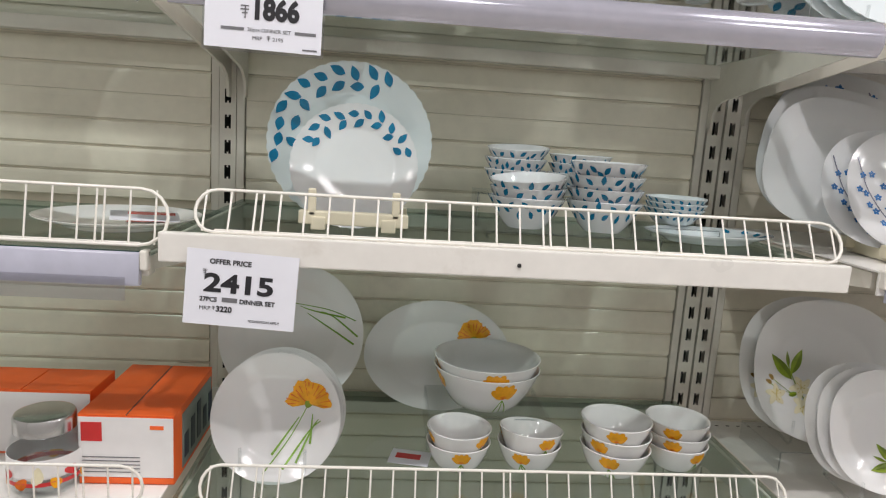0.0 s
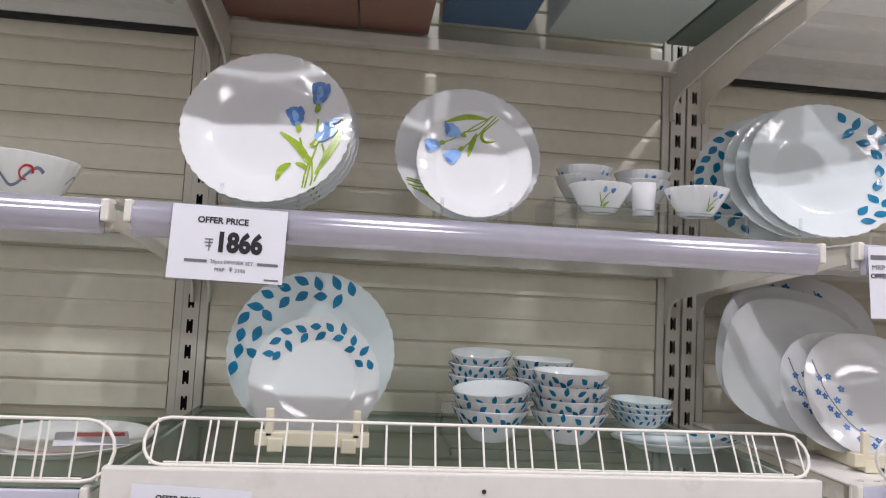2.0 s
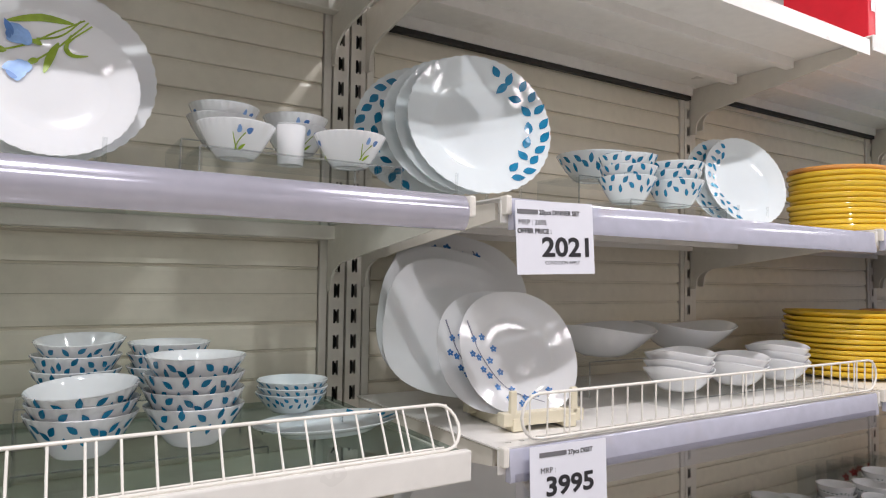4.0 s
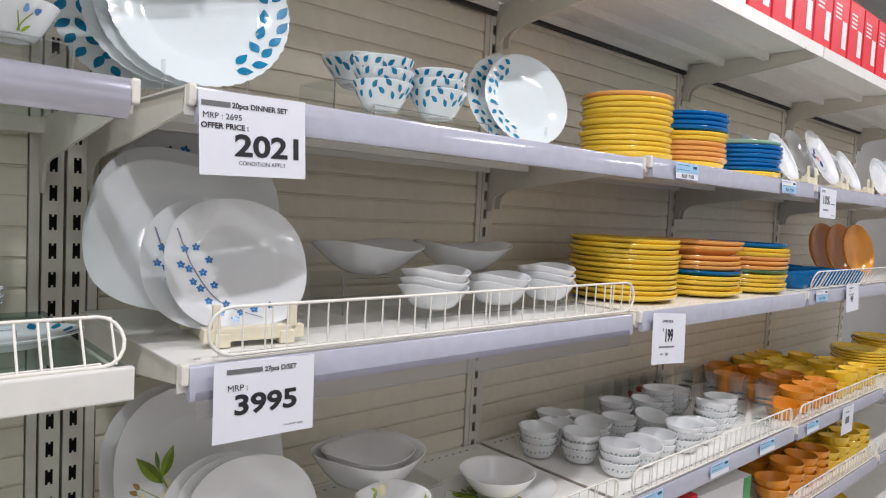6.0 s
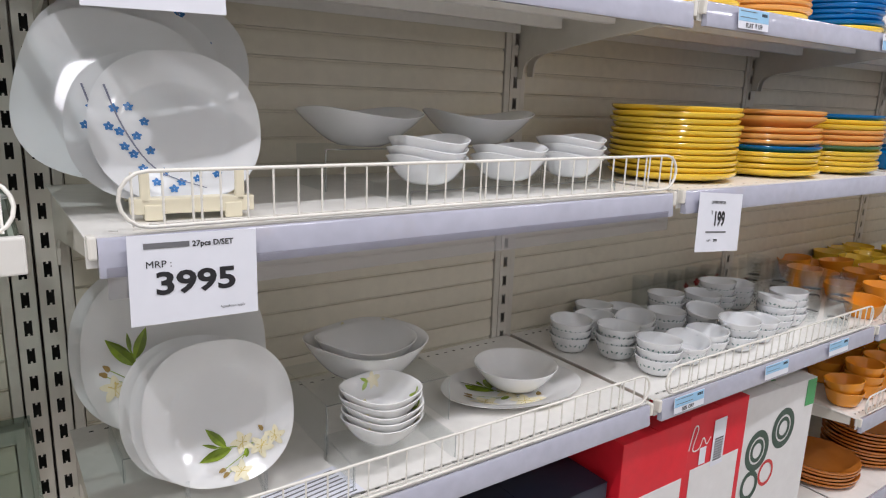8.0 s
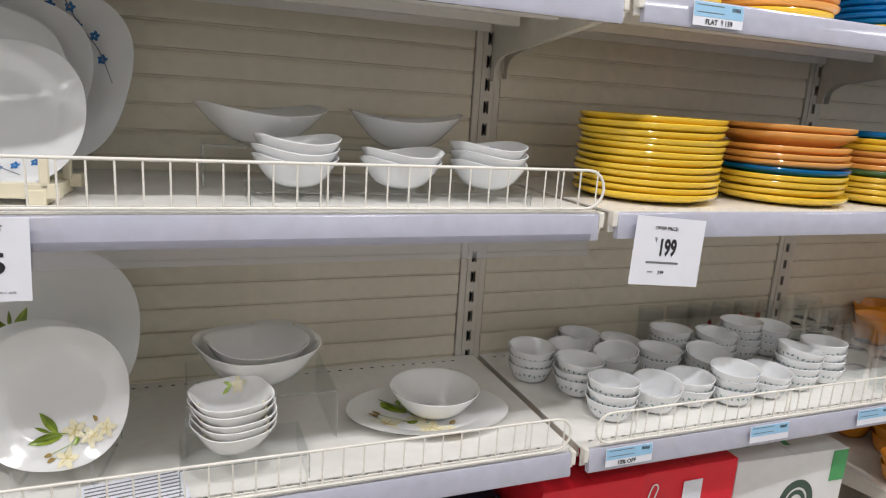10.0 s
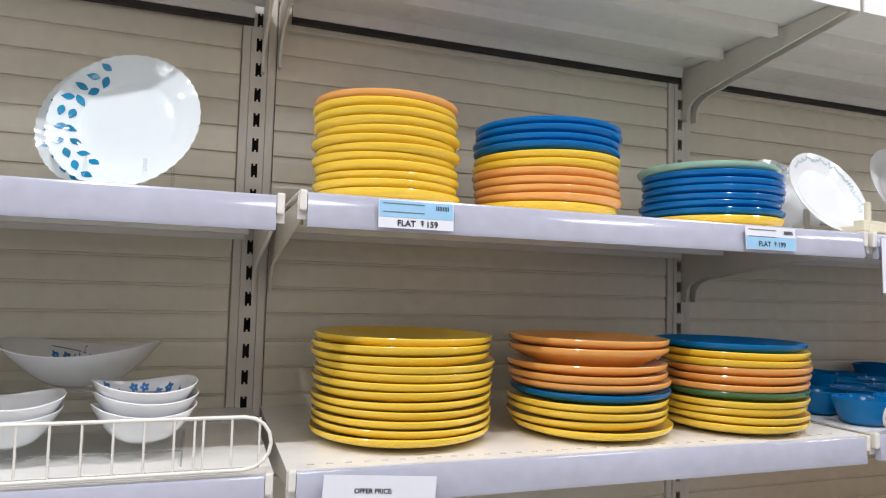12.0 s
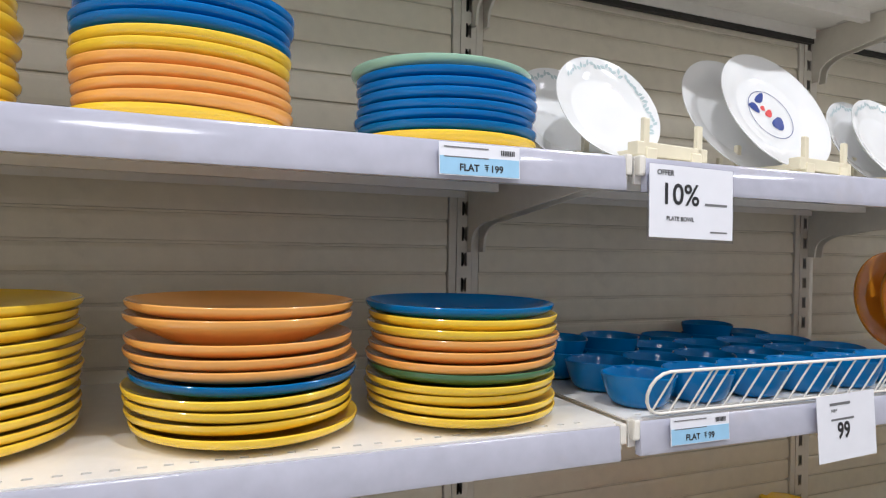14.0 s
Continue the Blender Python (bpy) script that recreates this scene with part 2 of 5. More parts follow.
def scallop(lobes, depth):
    return lambda a, s: 1.0 - depth * (s ** 24) * (1 - abs(math.cos(lobes * a / 2)))


def squarish(p):
    return lambda a, s: 1.0 + s * ((abs(math.cos(a)) ** p + abs(math.sin(a)) ** p) ** (-1 / p) - 1.0)


def oval(k):
    return lambda a, s: 1.0 / math.sqrt(math.cos(a) ** 2 + (math.sin(a) / k) ** 2)


# face of an opal plate: share of the radius, height in metres
FACE = [(0.0, 0.004), (0.35, 0.004), (0.60, 0.0045), (0.66, 0.0065), (0.74, 0.011), (0.86, 0.0145), (0.96, 0.018), (1.0, 0.0195)]


def face_height(share):
    s = min(max(share, 0.0), 1.0)
    for (a, za), (b, zb) in zip(FACE, FACE[1:]):
        if s <= b:
            return za + (zb - za) * (s - a) / (b - a)
    return FACE[-1][1]


def opal_plate(R, shape=None, n=96):
    prof = [(R * s, z) for s, z in FACE]
    prof += [(R * 1.0, 0.0185), (R * 0.955, 0.0155), (R * 0.86, 0.0118), (R * 0.74, 0.008), (R * 0.67, 0.003), (R * 0.63, 0.0), (R * 0.58, 0.0), (R * 0.56, 0.0016), (0.0, 0.0018)]
    return lathe(prof, n, shape)


def bowl_profile(R, h, foot=0.5, wall=0.003, belly=0.6):
    outer = []
    for i in range(9):
        u = i / 8
        r = R * (foot + (1 - foot) * (u ** belly))
        outer.append((r, h * u))
    inner = [(max(r - wall, 0.001), z + (0.004 if i == 0 else 0.0012)) for i, (r, z) in enumerate(outer)]
    inner[-1] = (R - wall * 0.9, h)
    return [(0, 0.0022), (R * foot * 0.8, 0.0022), (R * foot * 0.86, 0.0)] + outer + [(R - wall * 0.4, h + 0.0008)] + inner[::-1] + [(R * foot * 0.5, 0.0048), (0, 0.0048)]


def bowl_radius(R, foot, belly, u):
    return R * (foot + (1 - foot) * (max(u, 0.0) ** belly))


def leaf_outline(length, width, n=6):
    a = [(-length / 2 + length * i / n, width / 2 * math.sin(math.pi * (i / n) ** 0.85)) for i in range(n + 1)]
    return a + [(x, -y) for x, y in a[-2:0:-1]]


def petal_outline(length, width, n=8):
    out = []
    for i in range(n * 2):
        a = math.pi * i / n
        r = 1 + 0.12 * math.sin(3 * a + 0.7)
        out.append((length / 2 * r * math.cos(a), width / 2 * r * math.sin(a)))
    return out


def print_shape(bm, outline, x, y, turn, put, mat=0):
    """Lays a flat outline at x, y, turned by degrees, on a surface given by put(x, y)."""
    c, s = math.cos(radians(turn)), math.sin(radians(turn))
    vs = [bm.verts.new(put(x + c * u - s * v, y + s * u + c * v)) for u, v in outline]
    m = bm.verts.new(put(x, y))
    for i in range(len(vs)):
        f = bm.faces.new((m, vs[i], vs[(i + 1) % len(vs)]))
        f.material_index = mat


def print_stroke(bm, pts, w0, w1, put, mat=0):
    """A tapering stroke through points on a surface."""
    dense = []
    for i in range(len(pts) - 1):
        p0, p1, p2, p3 = (pts[max(i - 1, 0)], pts[i], pts[i + 1], pts[min(i + 2, len(pts) - 1)])
        for k in range(5):
            u = k / 5
            dense.append(tuple(0.5 * (2 * b + (c - a) * u + (2 * a - 5 * b + 4 * c - d) * u * u + (3 * b - a - 3 * c + d) * u ** 3) for a, b, c, d in zip(p0, p1, p2, p3)))
    dense.append(pts[-1])
    prev = None
    for i, (x, y) in enumerate(dense):
        x2, y2 = dense[min(i + 1, len(dense) - 1)]
        x1, y1 = dense[max(i - 1, 0)]
        d = math.hypot(x2 - x1, y2 - y1) or 1.0
        nx, ny = -(y2 - y1) / d, (x2 - x1) / d
        w = (w0 + (w1 - w0) * i / (len(dense) - 1)) / 2
        pair = (bm.verts.new(put(x + nx * w, y + ny * w)), bm.verts.new(put(x - nx * w, y - ny * w)))
        if prev:
            f = bm.faces.new((prev[0], pair[0], pair[1], prev[1]))
            f.material_index = mat
        prev = pair


def on_plate(R, k=1.0, p=0.0):
    """Points on a plate's face: round, oval by k, or squared by the power p."""
    def put(x, y):
        s = math.hypot(x, y / k) / R
        if p and s > 1e-6:
            a = math.atan2(y, x)
            q = (abs(math.cos(a)) ** p + abs(math.sin(a)) ** p) ** (-1 / p) - 1.0
            if q > 1e-4:
                s = (-1 + math.sqrt(1 + 4 * q * s)) / (2 * q)
        return Vector((x, y, face_height(s) + 0.0008))
    return put


def on_bowl(R, h, foot, belly):
    def put(x, y):
        u = min(max(y / h, 0.0), 1.0)
        r = bowl_radius(R, foot, belly, u) + 0.0007
        a = x / R
        return Vector((r * math.cos(a), r * math.sin(a), y))
    return put


def inside_bowl(R, h, foot, belly, sq=0.0, wave=0.0):
    """Points on the inner wall of a bowl: x along the rim, y up the wall."""
    def put(x, y):
        u = min(max(y / h, 0.05), 0.98)
        a = x / R
        r = bowl_radius(R, foot, belly, u) - 0.0046
        s = (r + 0.0035) / R
        if sq:
            r *= squarish(sq)(a, s)
        return Vector((r * math.cos(a), r * math.sin(a), y + (wave * s ** 3 * math.cos(2 * a) if wave else 0.0)))
    return put


CACHE = {}


def cached(key, make):
    if key not in CACHE:
        CACHE[key] = make()
    return CACHE[key]


def standing(x, y, z, lean=18, yaw=0, roll=0):
    """A dish on edge: its middle at x, y, z, leaning back, turned by yaw, spun by roll."""
    return pose(x, y, z, 0, 0, yaw) @ pose(0, 0, 0, 90 - lean) @ pose(0, 0, 0, 0, 0, roll) @ Matrix.Translation((0, 0, -0.010))


# ---- prints ----
def leaf_ring(R, a0, a1, rows, size, k=1.0):
    """Two loose rows of leaves along the rim between two angles."""
    bm = bmesh.new()
    rng = random.Random(int(R * 1000 + a0))
    put = on_plate(R, k)
    for j, (share, step, off) in enumerate(rows):
        a = a0 + off
        while a < a1:
            rr = R * share * (1 + rng.uniform(-0.045, 0.045))
            print_shape(bm, leaf_outline(size * rng.uniform(0.9, 1.1), size * 0.56), rr * math.cos(radians(a)), rr * math.sin(radians(a)) * k, a + 90 + (35 if j else -38) + rng.uniform(-48, 48), put)
            a += step * rng.uniform(0.92, 1.08)
    return mesh_of(bm, TEAL_PRINT)


def bowl_leaves(R, h, foot, belly, size, lo=0.35, hi=0.92):
    bm = bmesh.new()
    rng = random.Random(int(R * 1000 + h * 777))
    put = on_bowl(R, h, foot, belly)
    n = int(2 * math.pi * R / (size * 1.55))
    for row in range(2):
        for i in range(n):
            x = 2 * math.pi * R * (i + 0.5 * row) / n
            y = h * (lo + (hi - lo) * (0.25 + 0.5 * row)) + rng.uniform(-0.1, 0.1) * h
            print_shape(bm, leaf_outline(size, size * 0.55), x, y, rng.choice((50, 120, 35, 140, 80)), put)
    return mesh_of(bm, TEAL_PRINT)


def raised(put, level):
    """The same surface, one thin layer of ink higher."""
    lift = Vector((0, 0, 0.00008 * level))
    return lambda x, y: put(x, y) + lift


def print_blade(bm, pts, w, put, mat=0):
    """A curved leaf that swells in its middle and ends in two points."""
    n = len(pts) - 1
    for i in range(n):
        a, b = pts[i], pts[i + 1]
        wa, wb = (w * math.sin(math.pi * (0.06 + 0.88 * u / n)) for u in (i, i + 1))
        before, after = pts[max(i - 1, 0)], pts[min(i + 2, n)]
        da, db = Vector((b[0] - before[0], b[1] - before[1])).normalized(), Vector((after[0] - a[0], after[1] - a[1])).normalized()
        corner = [put(p[0] + q * d.y * h / 2, p[1] - q * d.x * h / 2) for p, d, h, q in ((a, da, wa, 1), (b, db, wb, 1), (b, db, wb, -1), (a, da, wa, -1))]
        f = bm.faces.new([bm.verts.new(c) for c in corner])
        f.material_index = mat


def smooth_line(pts, steps=4):
    out = []
    for i in range(len(pts) - 1):
        p0, p1, p2, p3 = pts[max(i - 1, 0)], pts[i], pts[i + 1], pts[min(i + 2, len(pts) - 1)]
        for k in range(steps):
            u = k / steps
            out.append(tuple(0.5 * (2 * b + (c - a) * u + (2 * a - 5 * b + 4 * c - d) * u * u + (3 * b - a - 3 * c + d) * u ** 3) for a, b, c, d in zip(p0, p1, p2, p3)))
    return out + [pts[-1]]


def blue_bloom(bm, x, y, size, turn, base, level, pale=False):
    """A blue cup of three lobes over a green bulb that points back along its stem."""
    c, s = math.cos(radians(turn)), math.sin(radians(turn))

    def lay(u, v, ln, w, t, m, up):
        print_shape(bm, petal_outline(ln * size, w * size), x + size * (c * u - s * v), y + size * (s * u + c * v), turn + t, raised(base, level + up), m)

    lay(-0.62, 0.0, 0.50, 0.26, 0, 2, 0)
    lay(0.0, 0.0, 1.0, 0.66, 0, 1 if pale else 0, 1)
    lay(0.18, 0.22, 0.62, 0.42, 22, 1 if pale else 0, 2)
    lay(0.18, -0.22, 0.62, 0.42, -22, 1 if pale else 0, 3)
    lay(0.06, 0.02, 0.62, 0.30, 4, 1, 4)
    lay(0.44, 0.10, 0.22, 0.50, 10, 0, 5)
    lay(-0.36, 0.0, 0.22, 0.26, 0, 1, 6)


def iris_print(R):
    bm = bmesh.new()
    base = on_plate(R)
    s = R / 0.135
    stems = ([(0.052, -0.012), (0.060, -0.034), (0.075, -0.054), (0.080, -0.086), (0.079, -0.102)], [(0.078, 0.024), (0.078, 0.002), (0.080, -0.03), (0.069, -0.07), (0.067, -0.106)],
             [(0.080, -0.028), (0.075, -0.054), (0.071, -0.106)], [(0.088, -0.022), (0.094, -0.042), (0.090, -0.07), (0.084, -0.094)])
    for i, pts in enumerate(stems):
        print_stroke(bm, [(a * s, b * s) for a, b in pts], 0.0032 * s, 0.0026 * s, raised(base, i), 2)
    for i, (pts, w) in enumerate((([(0.020, -0.004), (0.045, -0.022), (0.062, -0.042), (0.071, -0.060)], 0.013), ([(0.116, 0.022), (0.114, -0.01), (0.10, -0.045), (0.084, -0.08)], 0.013),
                                  ([(0.025, -0.093), (0.027, -0.075), (0.034, -0.065), (0.043, -0.059)], 0.012), ([(0.050, -0.058), (0.062, -0.062), (0.070, -0.074)], 0.008))):
        line = [(a * s, b * s) for a, b in smooth_line(pts)]
        print_blade(bm, line, w * s, raised(base, 4 + i), 2)
        print_stroke(bm, line[2:-2], 0.0008 * s, 0.0014 * s, raised(base, 9), 3)
    blue_bloom(bm, 0.042 * s, 0.026 * s, 0.034 * s, 106, base, 10)
    blue_bloom(bm, 0.078 * s, 0.066 * s, 0.037 * s, 84, base, 18)
    blue_bloom(bm, 0.091 * s, -0.004 * s, 0.036 * s, 50, base, 26, True)
    print_shape(bm, leaf_outline(0.024 * s, 0.010 * s), 0.109 * s, 0.018 * s, 20, raised(base, 34), 0)
    return mesh_of(bm, [IRIS_BLUE, PALE_BLUE, STEM_GREEN, OLIVE])


def tulip_print(R):
    bm = bmesh.new()
    base = on_plate(R)
    s = R / 0.095
    for i, pts in enumerate(([(0.032, 0.089), (0.0, 0.070), (-0.03, 0.050), (-0.052, 0.038)], [(0.036, 0.087), (0.010, 0.060), (-0.005, 0.045), (-0.018, 0.032)], [(0.028, 0.088), (0.008, 0.068), (-0.018, 0.060)], [(0.040, 0.083), (0.022, 0.068), (0.016, 0.062)])):
        print_stroke(bm, [(a * s, b * s) for a, b in pts], 0.0018 * s, 0.0022 * s, raised(base, i), 2)
    for i, (pts, w) in enumerate((([(0.020, 0.083), (-0.014, 0.084), (-0.048, 0.072)], 0.0085), ([(0.005, 0.060), (-0.003, 0.040), (-0.009, 0.017)], 0.009), ([(0.018, 0.070), (0.013, 0.055), (0.020, 0.046), (0.037, 0.048)], 0.006))):
        print_blade(bm, [(a * s, b * s) for a, b in smooth_line(pts)], w * s, raised(base, 5 + i), 2)
    blue_bloom(bm, -0.068 * s, 0.030 * s, 0.026 * s, 205, base, 9, True)
    blue_bloom(bm, -0.034 * s, 0.018 * s, 0.028 * s, 222, base, 17, True)
    blue_bloom(bm, -0.034 * s, 0.058 * s, 0.026 * s, 170, base, 25, True)
    print_shape(bm, leaf_outline(0.020 * s, 0.008 * s), -0.046 * s, 0.064 * s, 118, raised(base, 33), 0)
    return mesh_of(bm, [IRIS_BLUE, PALE_BLUE, STEM_GREEN])


def ragged_fan(size, a0, a1, rng, n=9):
    """A petal that opens from a point to a ragged outer edge."""
    out = [(0.0, 0.0)]
    for i in range(n + 1):
        a = radians(a0 + (a1 - a0) * i / n)
        r = size * (rng.uniform(0.84, 1.02) if 0 < i < n else 0.66)
        out.append((r * math.cos(a), r * math.sin(a)))
    return [(x - 0.0, y) for x, y in out]


def fan_shape(bm, outline, x, y, turn, put, mat):
    c, s = math.cos(radians(turn)), math.sin(radians(turn))
    rows = []
    for share in (0.0, 0.45, 0.75, 1.0):
        rows.append([bm.verts.new(put(x + (c * u - s * v) * share, y + (s * u + c * v) * share)) for u, v in outline[1:]])
    for ra, rb in zip(rows, rows[1:]):
        for k in range(len(ra) - 1):
            f = bm.faces.new((ra[k], rb[k], rb[k + 1], ra[k + 1]))
            f.material_index = mat


def poppy_print(R, x0, y0, size, stems, k=1.0, turn=0):
    """An orange bloom at x0, y0 with thin green stems running to the given points."""
    bm = bmesh.new()
    base = on_plate(R, k)
    rng = random.Random(int(size * 1e4))
    for i, (px, py, bend) in enumerate(stems):
        mx, my = (x0 + px) / 2 + bend, (y0 + py) / 2 + bend * 0.4
        start = (x0, y0) if i == 0 else (x0 + (px - x0) * 0.25 + bend * 1.5, y0 + (py - y0) * 0.25)
        print_stroke(bm, [start, (mx, my), (px, py)], 0.0012, 0.0038 if i else 0.0022, raised(base, i), 2)
    span = size * 0.84
    for i, (a0, a1) in enumerate(((-12, 62), (118, 192), (40, 140))):
        put = raised(base, 4 + i)
        fan_shape(bm, ragged_fan(span * (0.92 if i < 2 else 1.0), a0 - 90, a1 - 90, rng), x0, y0, 90 + turn, put, 0)
    for a in (-2, 16, 30, 47, 62, 76, 90, 101, 118, 133, 150, 168, 182):
        aa = radians(a + turn + rng.uniform(-4, 4))
        r0, r1 = span * rng.uniform(0.3, 0.5), span * rng.uniform(0.74, 0.9)
        print_stroke(bm, [(x0 + r0 * math.cos(aa), y0 + r0 * math.sin(aa)), (x0 + r1 * math.cos(aa), y0 + r1 * math.sin(aa))], 0.0006, size * 0.05, raised(base, 8), 1)
    for a in (40, 140):
        aa = radians(a + turn)
        print_stroke(bm, [(x0, y0), (x0 + span * 0.6 * math.cos(aa), y0 + span * 0.6 * math.sin(aa))], size * 0.06, size * 0.02, raised(base, 9), 1)
    print_shape(bm, petal_outline(size * 0.26, size * 0.22), x0, y0, turn, raised(base, 10), 3)
    return mesh_of(bm, [POPPY, POPPY_DARK, DARK_GREEN, OLIVE])


def lily_print(R, flip=1, p=0.0, dx=0.0, dy=0.0, spin=0.0, grow=1.0):
    """Pale blossoms with fine stamens, brown buds and slim olive leaves."""
    bm = bmesh.new()
    base_put = on_plate(R, 1.0, p)
    rng = random.Random(int(R * 1e4))
    s = R / 0.14 * grow
    f = flip

    def at(level):
        c, si = math.cos(radians(spin)), math.sin(radians(spin))
        return raised(lambda x, y: base_put(c * x - si * y + dx, si * x + c * y + dy), level)

    for w, line in ((0.0028, [(-0.045, 0.045), (-0.03, 0.005), (0.0, -0.045), (0.02, -0.06)]), (0.0016, [(-0.085, 0.005), (-0.06, -0.012), (-0.035, -0.028)]), (0.0016, [(-0.09, -0.008), (-0.065, -0.022), (-0.035, -0.028)])):
        print_stroke(bm, [(a * s * f, b * s) for a, b in line], w * s, w * s, at(0), 0)
    for i, (x, y, ln, w, t) in enumerate(((-0.062, 0.036, 0.082, 0.027, 132), (-0.024, 0.052, 0.070, 0.023, 70), (-0.046, 0.056, 0.042, 0.009, 97), (-0.03, -0.03, 0.026, 0.012, 20))):
        turn = t if f > 0 else 180 - t
        print_shape(bm, leaf_outline(ln * s, w * s), x * s * f, y * s, turn, at(1 + i), 0)
        c, si = math.cos(radians(turn)), math.sin(radians(turn))
        side = [(u, v * 0.95) for u, v in leaf_outline(ln * s, w * s) if v <= 1e-9]
        vs = [bm.verts.new(at(6)(x * s * f + c * u - si * v, y * s + si * u + c * v)) for u, v in sorted(side)]
        fa = bm.faces.new(vs)
        fa.material_index = 3
    for i, (cx, cy, sz) in enumerate(((-0.075, -0.035, 0.032), (-0.012, -0.012, 0.034), (-0.005, -0.058, 0.034), (0.03, -0.078, 0.030))):
        for kk in range(5):
            a = radians(72 * kk + 20 + 25 * i)
            print_shape(bm, petal_outline(sz * 0.85 * s, sz * 0.5 * s), (cx + sz * 0.42 * math.cos(a)) * s * f, (cy + sz * 0.42 * math.sin(a)) * s, math.degrees(a) if f > 0 else 180 - math.degrees(a), at(7 + 0.3 * kk + i * 2), 1)
        for kk in range(9):
            a, rr = rng.uniform(0, 6.28), sz * rng.uniform(0.2, 0.5)
            ex, ey = (cx + rr * math.cos(a)) * s * f, (cy + rr * math.sin(a)) * s
            print_stroke(bm, [(cx * s * f, cy * s), (ex, ey)], 0.0014 * s, 0.0008 * s, at(16), 2)
            print_shape(bm, petal_outline(0.0032 * s, 0.0026 * s), ex, ey, 0, at(17), 2)
    for x, y, t in ((-0.088, 0.008, 130), (-0.094, -0.004, 150), (0.035, -0.04, 60)):
        print_shape(bm, petal_outline(0.017 * s, 0.010 * s), x * s * f, y * s, t if f > 0 else 180 - t, at(15), 4)
    return mesh_of(bm, [OLIVE, LILY, LILY_CORE, OLIVE_DARK, BUD])


def twig_print(R, path, flowers, size, p=0.0):
    bm = bmesh.new()
    put = on_plate(R, 1.0, p)
    print_stroke(bm, path, 0.0026, 0.0012, put, 1)
    for x, y in flowers:
        for kk in range(5):
            a = radians(72 * kk + 17)
            print_shape(bm, petal_outline(size * 0.5, size * 0.4), x + size * 0.3 * math.cos(a), y + size * 0.3 * math.sin(a), math.degrees(a), put, 0)
    return mesh_of(bm, [NAVY, TWIG])


# ---- large structure ----
LEFT_END, RIGHT_END = -2.6, 7.2


def structure(name, bm, mat, label, category):
    return tagged(new(name, mesh_of(bm, mat)), label, category, kind="structure")


# shell around the aisle, out of view; it closes the room and bounces light
structure("floor", boxed(LEFT_END, RIGHT_END, -3.6, 0.4, -0.1, 0.0), FLOOR, "pale polished store floor", "floor")
structure("ceiling", boxed(LEFT_END, RIGHT_END, -3.6, 0.4, 2.98, 3.08), CEIL, "plain grey store ceiling", "ceiling")
structure("wall_south", boxed(LEFT_END, RIGHT_END, -3.7, -3.6, 0.0, 2.98), WALL, "unseen plain wall across the aisle, added to bounce light", "wall")
structure("wall_west", boxed(LEFT_END - 0.1, LEFT_END, -3.6, 0.4, 0.0, 2.98), WALL, "plain white wall closing the aisle", "wall")
structure("wall_east", boxed(RIGHT_END, RIGHT_END + 0.1, -3.6, 0.4, 0.0, 2.98), WALL, "plain white wall closing the aisle", "wall")
structure("wall_north", boxed(LEFT_END, RIGHT_END, 0.30, 0.4, 0.0, 2.98), WALL, "plain white wall behind the shelving", "wall")

# bays: x from, x to
BAYS = [(-1.0, 0.0), (0.0, 1.0), (1.043, 2.055), (2.055, 3.06), (3.06, 4.012), (4.012, 5.01)]
SPANS = [(-1.0, 0.014), (0.026, 0.994), (1.047, 2.072), (2.084, 3.078), (3.084, 4.034), (4.040, 5.03)]
POSTS = [-1.0, 0.0, 1.003, 1.040, 2.055, 3.06, 4.012, 5.01]
FRONT = -0.475


def post_mesh():
    bm = bmesh.new()
    w, hw, d = 0.016, 0.006, 0.05
    z0, z1 = 0.0, 2.16
    hz = [0.35 + 0.05 * k for k in range(36)]

    def quad(x0, x1, za, zb, y=0.0):
        bm.faces.new([bm.verts.new(p) for p in ((x0, y, za), (x1, y, za), (x1, y, zb), (x0, y, zb))])
    quad(-w, -hw, z0, z1)
    quad(hw, w, z0, z1)
    last = z0
    for z in hz:
        quad(-hw, hw, last, z - 0.0135)
        for zt in (z - 0.0135, z + 0.0095):
            quad(-0.0016, 0.0016, zt, zt + 0.004)
        last = z + 0.0135
    quad(-hw, hw, last, z1)
    for s in (-w, w):
        bm.faces.new([bm.verts.new(p) for p in ((s, 0, z0), (s, d, z0), (s, d, z1), (s, 0, z1))])
    return mesh_of(bm, CREAM)


POST = post_mesh()
for x in POSTS:
    ob = thing("shelving_post", pose(x, 0, 0), "cream metal shelving post with slotted holes", "shelving post", "posts of the shelving")
    part("slotted_face", POST, None, ob)
    # shade inside the channel is painted on its back
    part("channel_back", boxed(-0.0155, 0.0155, 0.034, 0.05, 0.0, 2.155), DARK, ob, "channel back coloured near black as shade behind the slots")
    part("foot", boxed(-0.02, 0.02, -0.42, 0.05, 0.0, 0.03, bevel=0.003), CREAM, ob)

# panel frames beside the posts and the slatted back
SLAT_H = 0.0516


def slat_mesh(width, depth=0.0125):
    """One slat: a slightly bowed face and a recessed joint above it."""
    bm = bmesh.new()
    prof = [(0.0072, 0.0), (0.0052, 0.0012), (0.0048, 0.010), (0.0058, SLAT_H - 0.012), (0.0068, SLAT_H - 0.0062), (0.0070 + 0.2 * (depth - 0.0070), SLAT_H - 0.0048), (depth, SLAT_H - 0.0044), (depth, SLAT_H - 0.0002), (0.020, SLAT_H - 0.0002), (0.020, 0.0)]
    return mesh_of(extrude_yz(bm, prof, 0.0, width), SLAT)


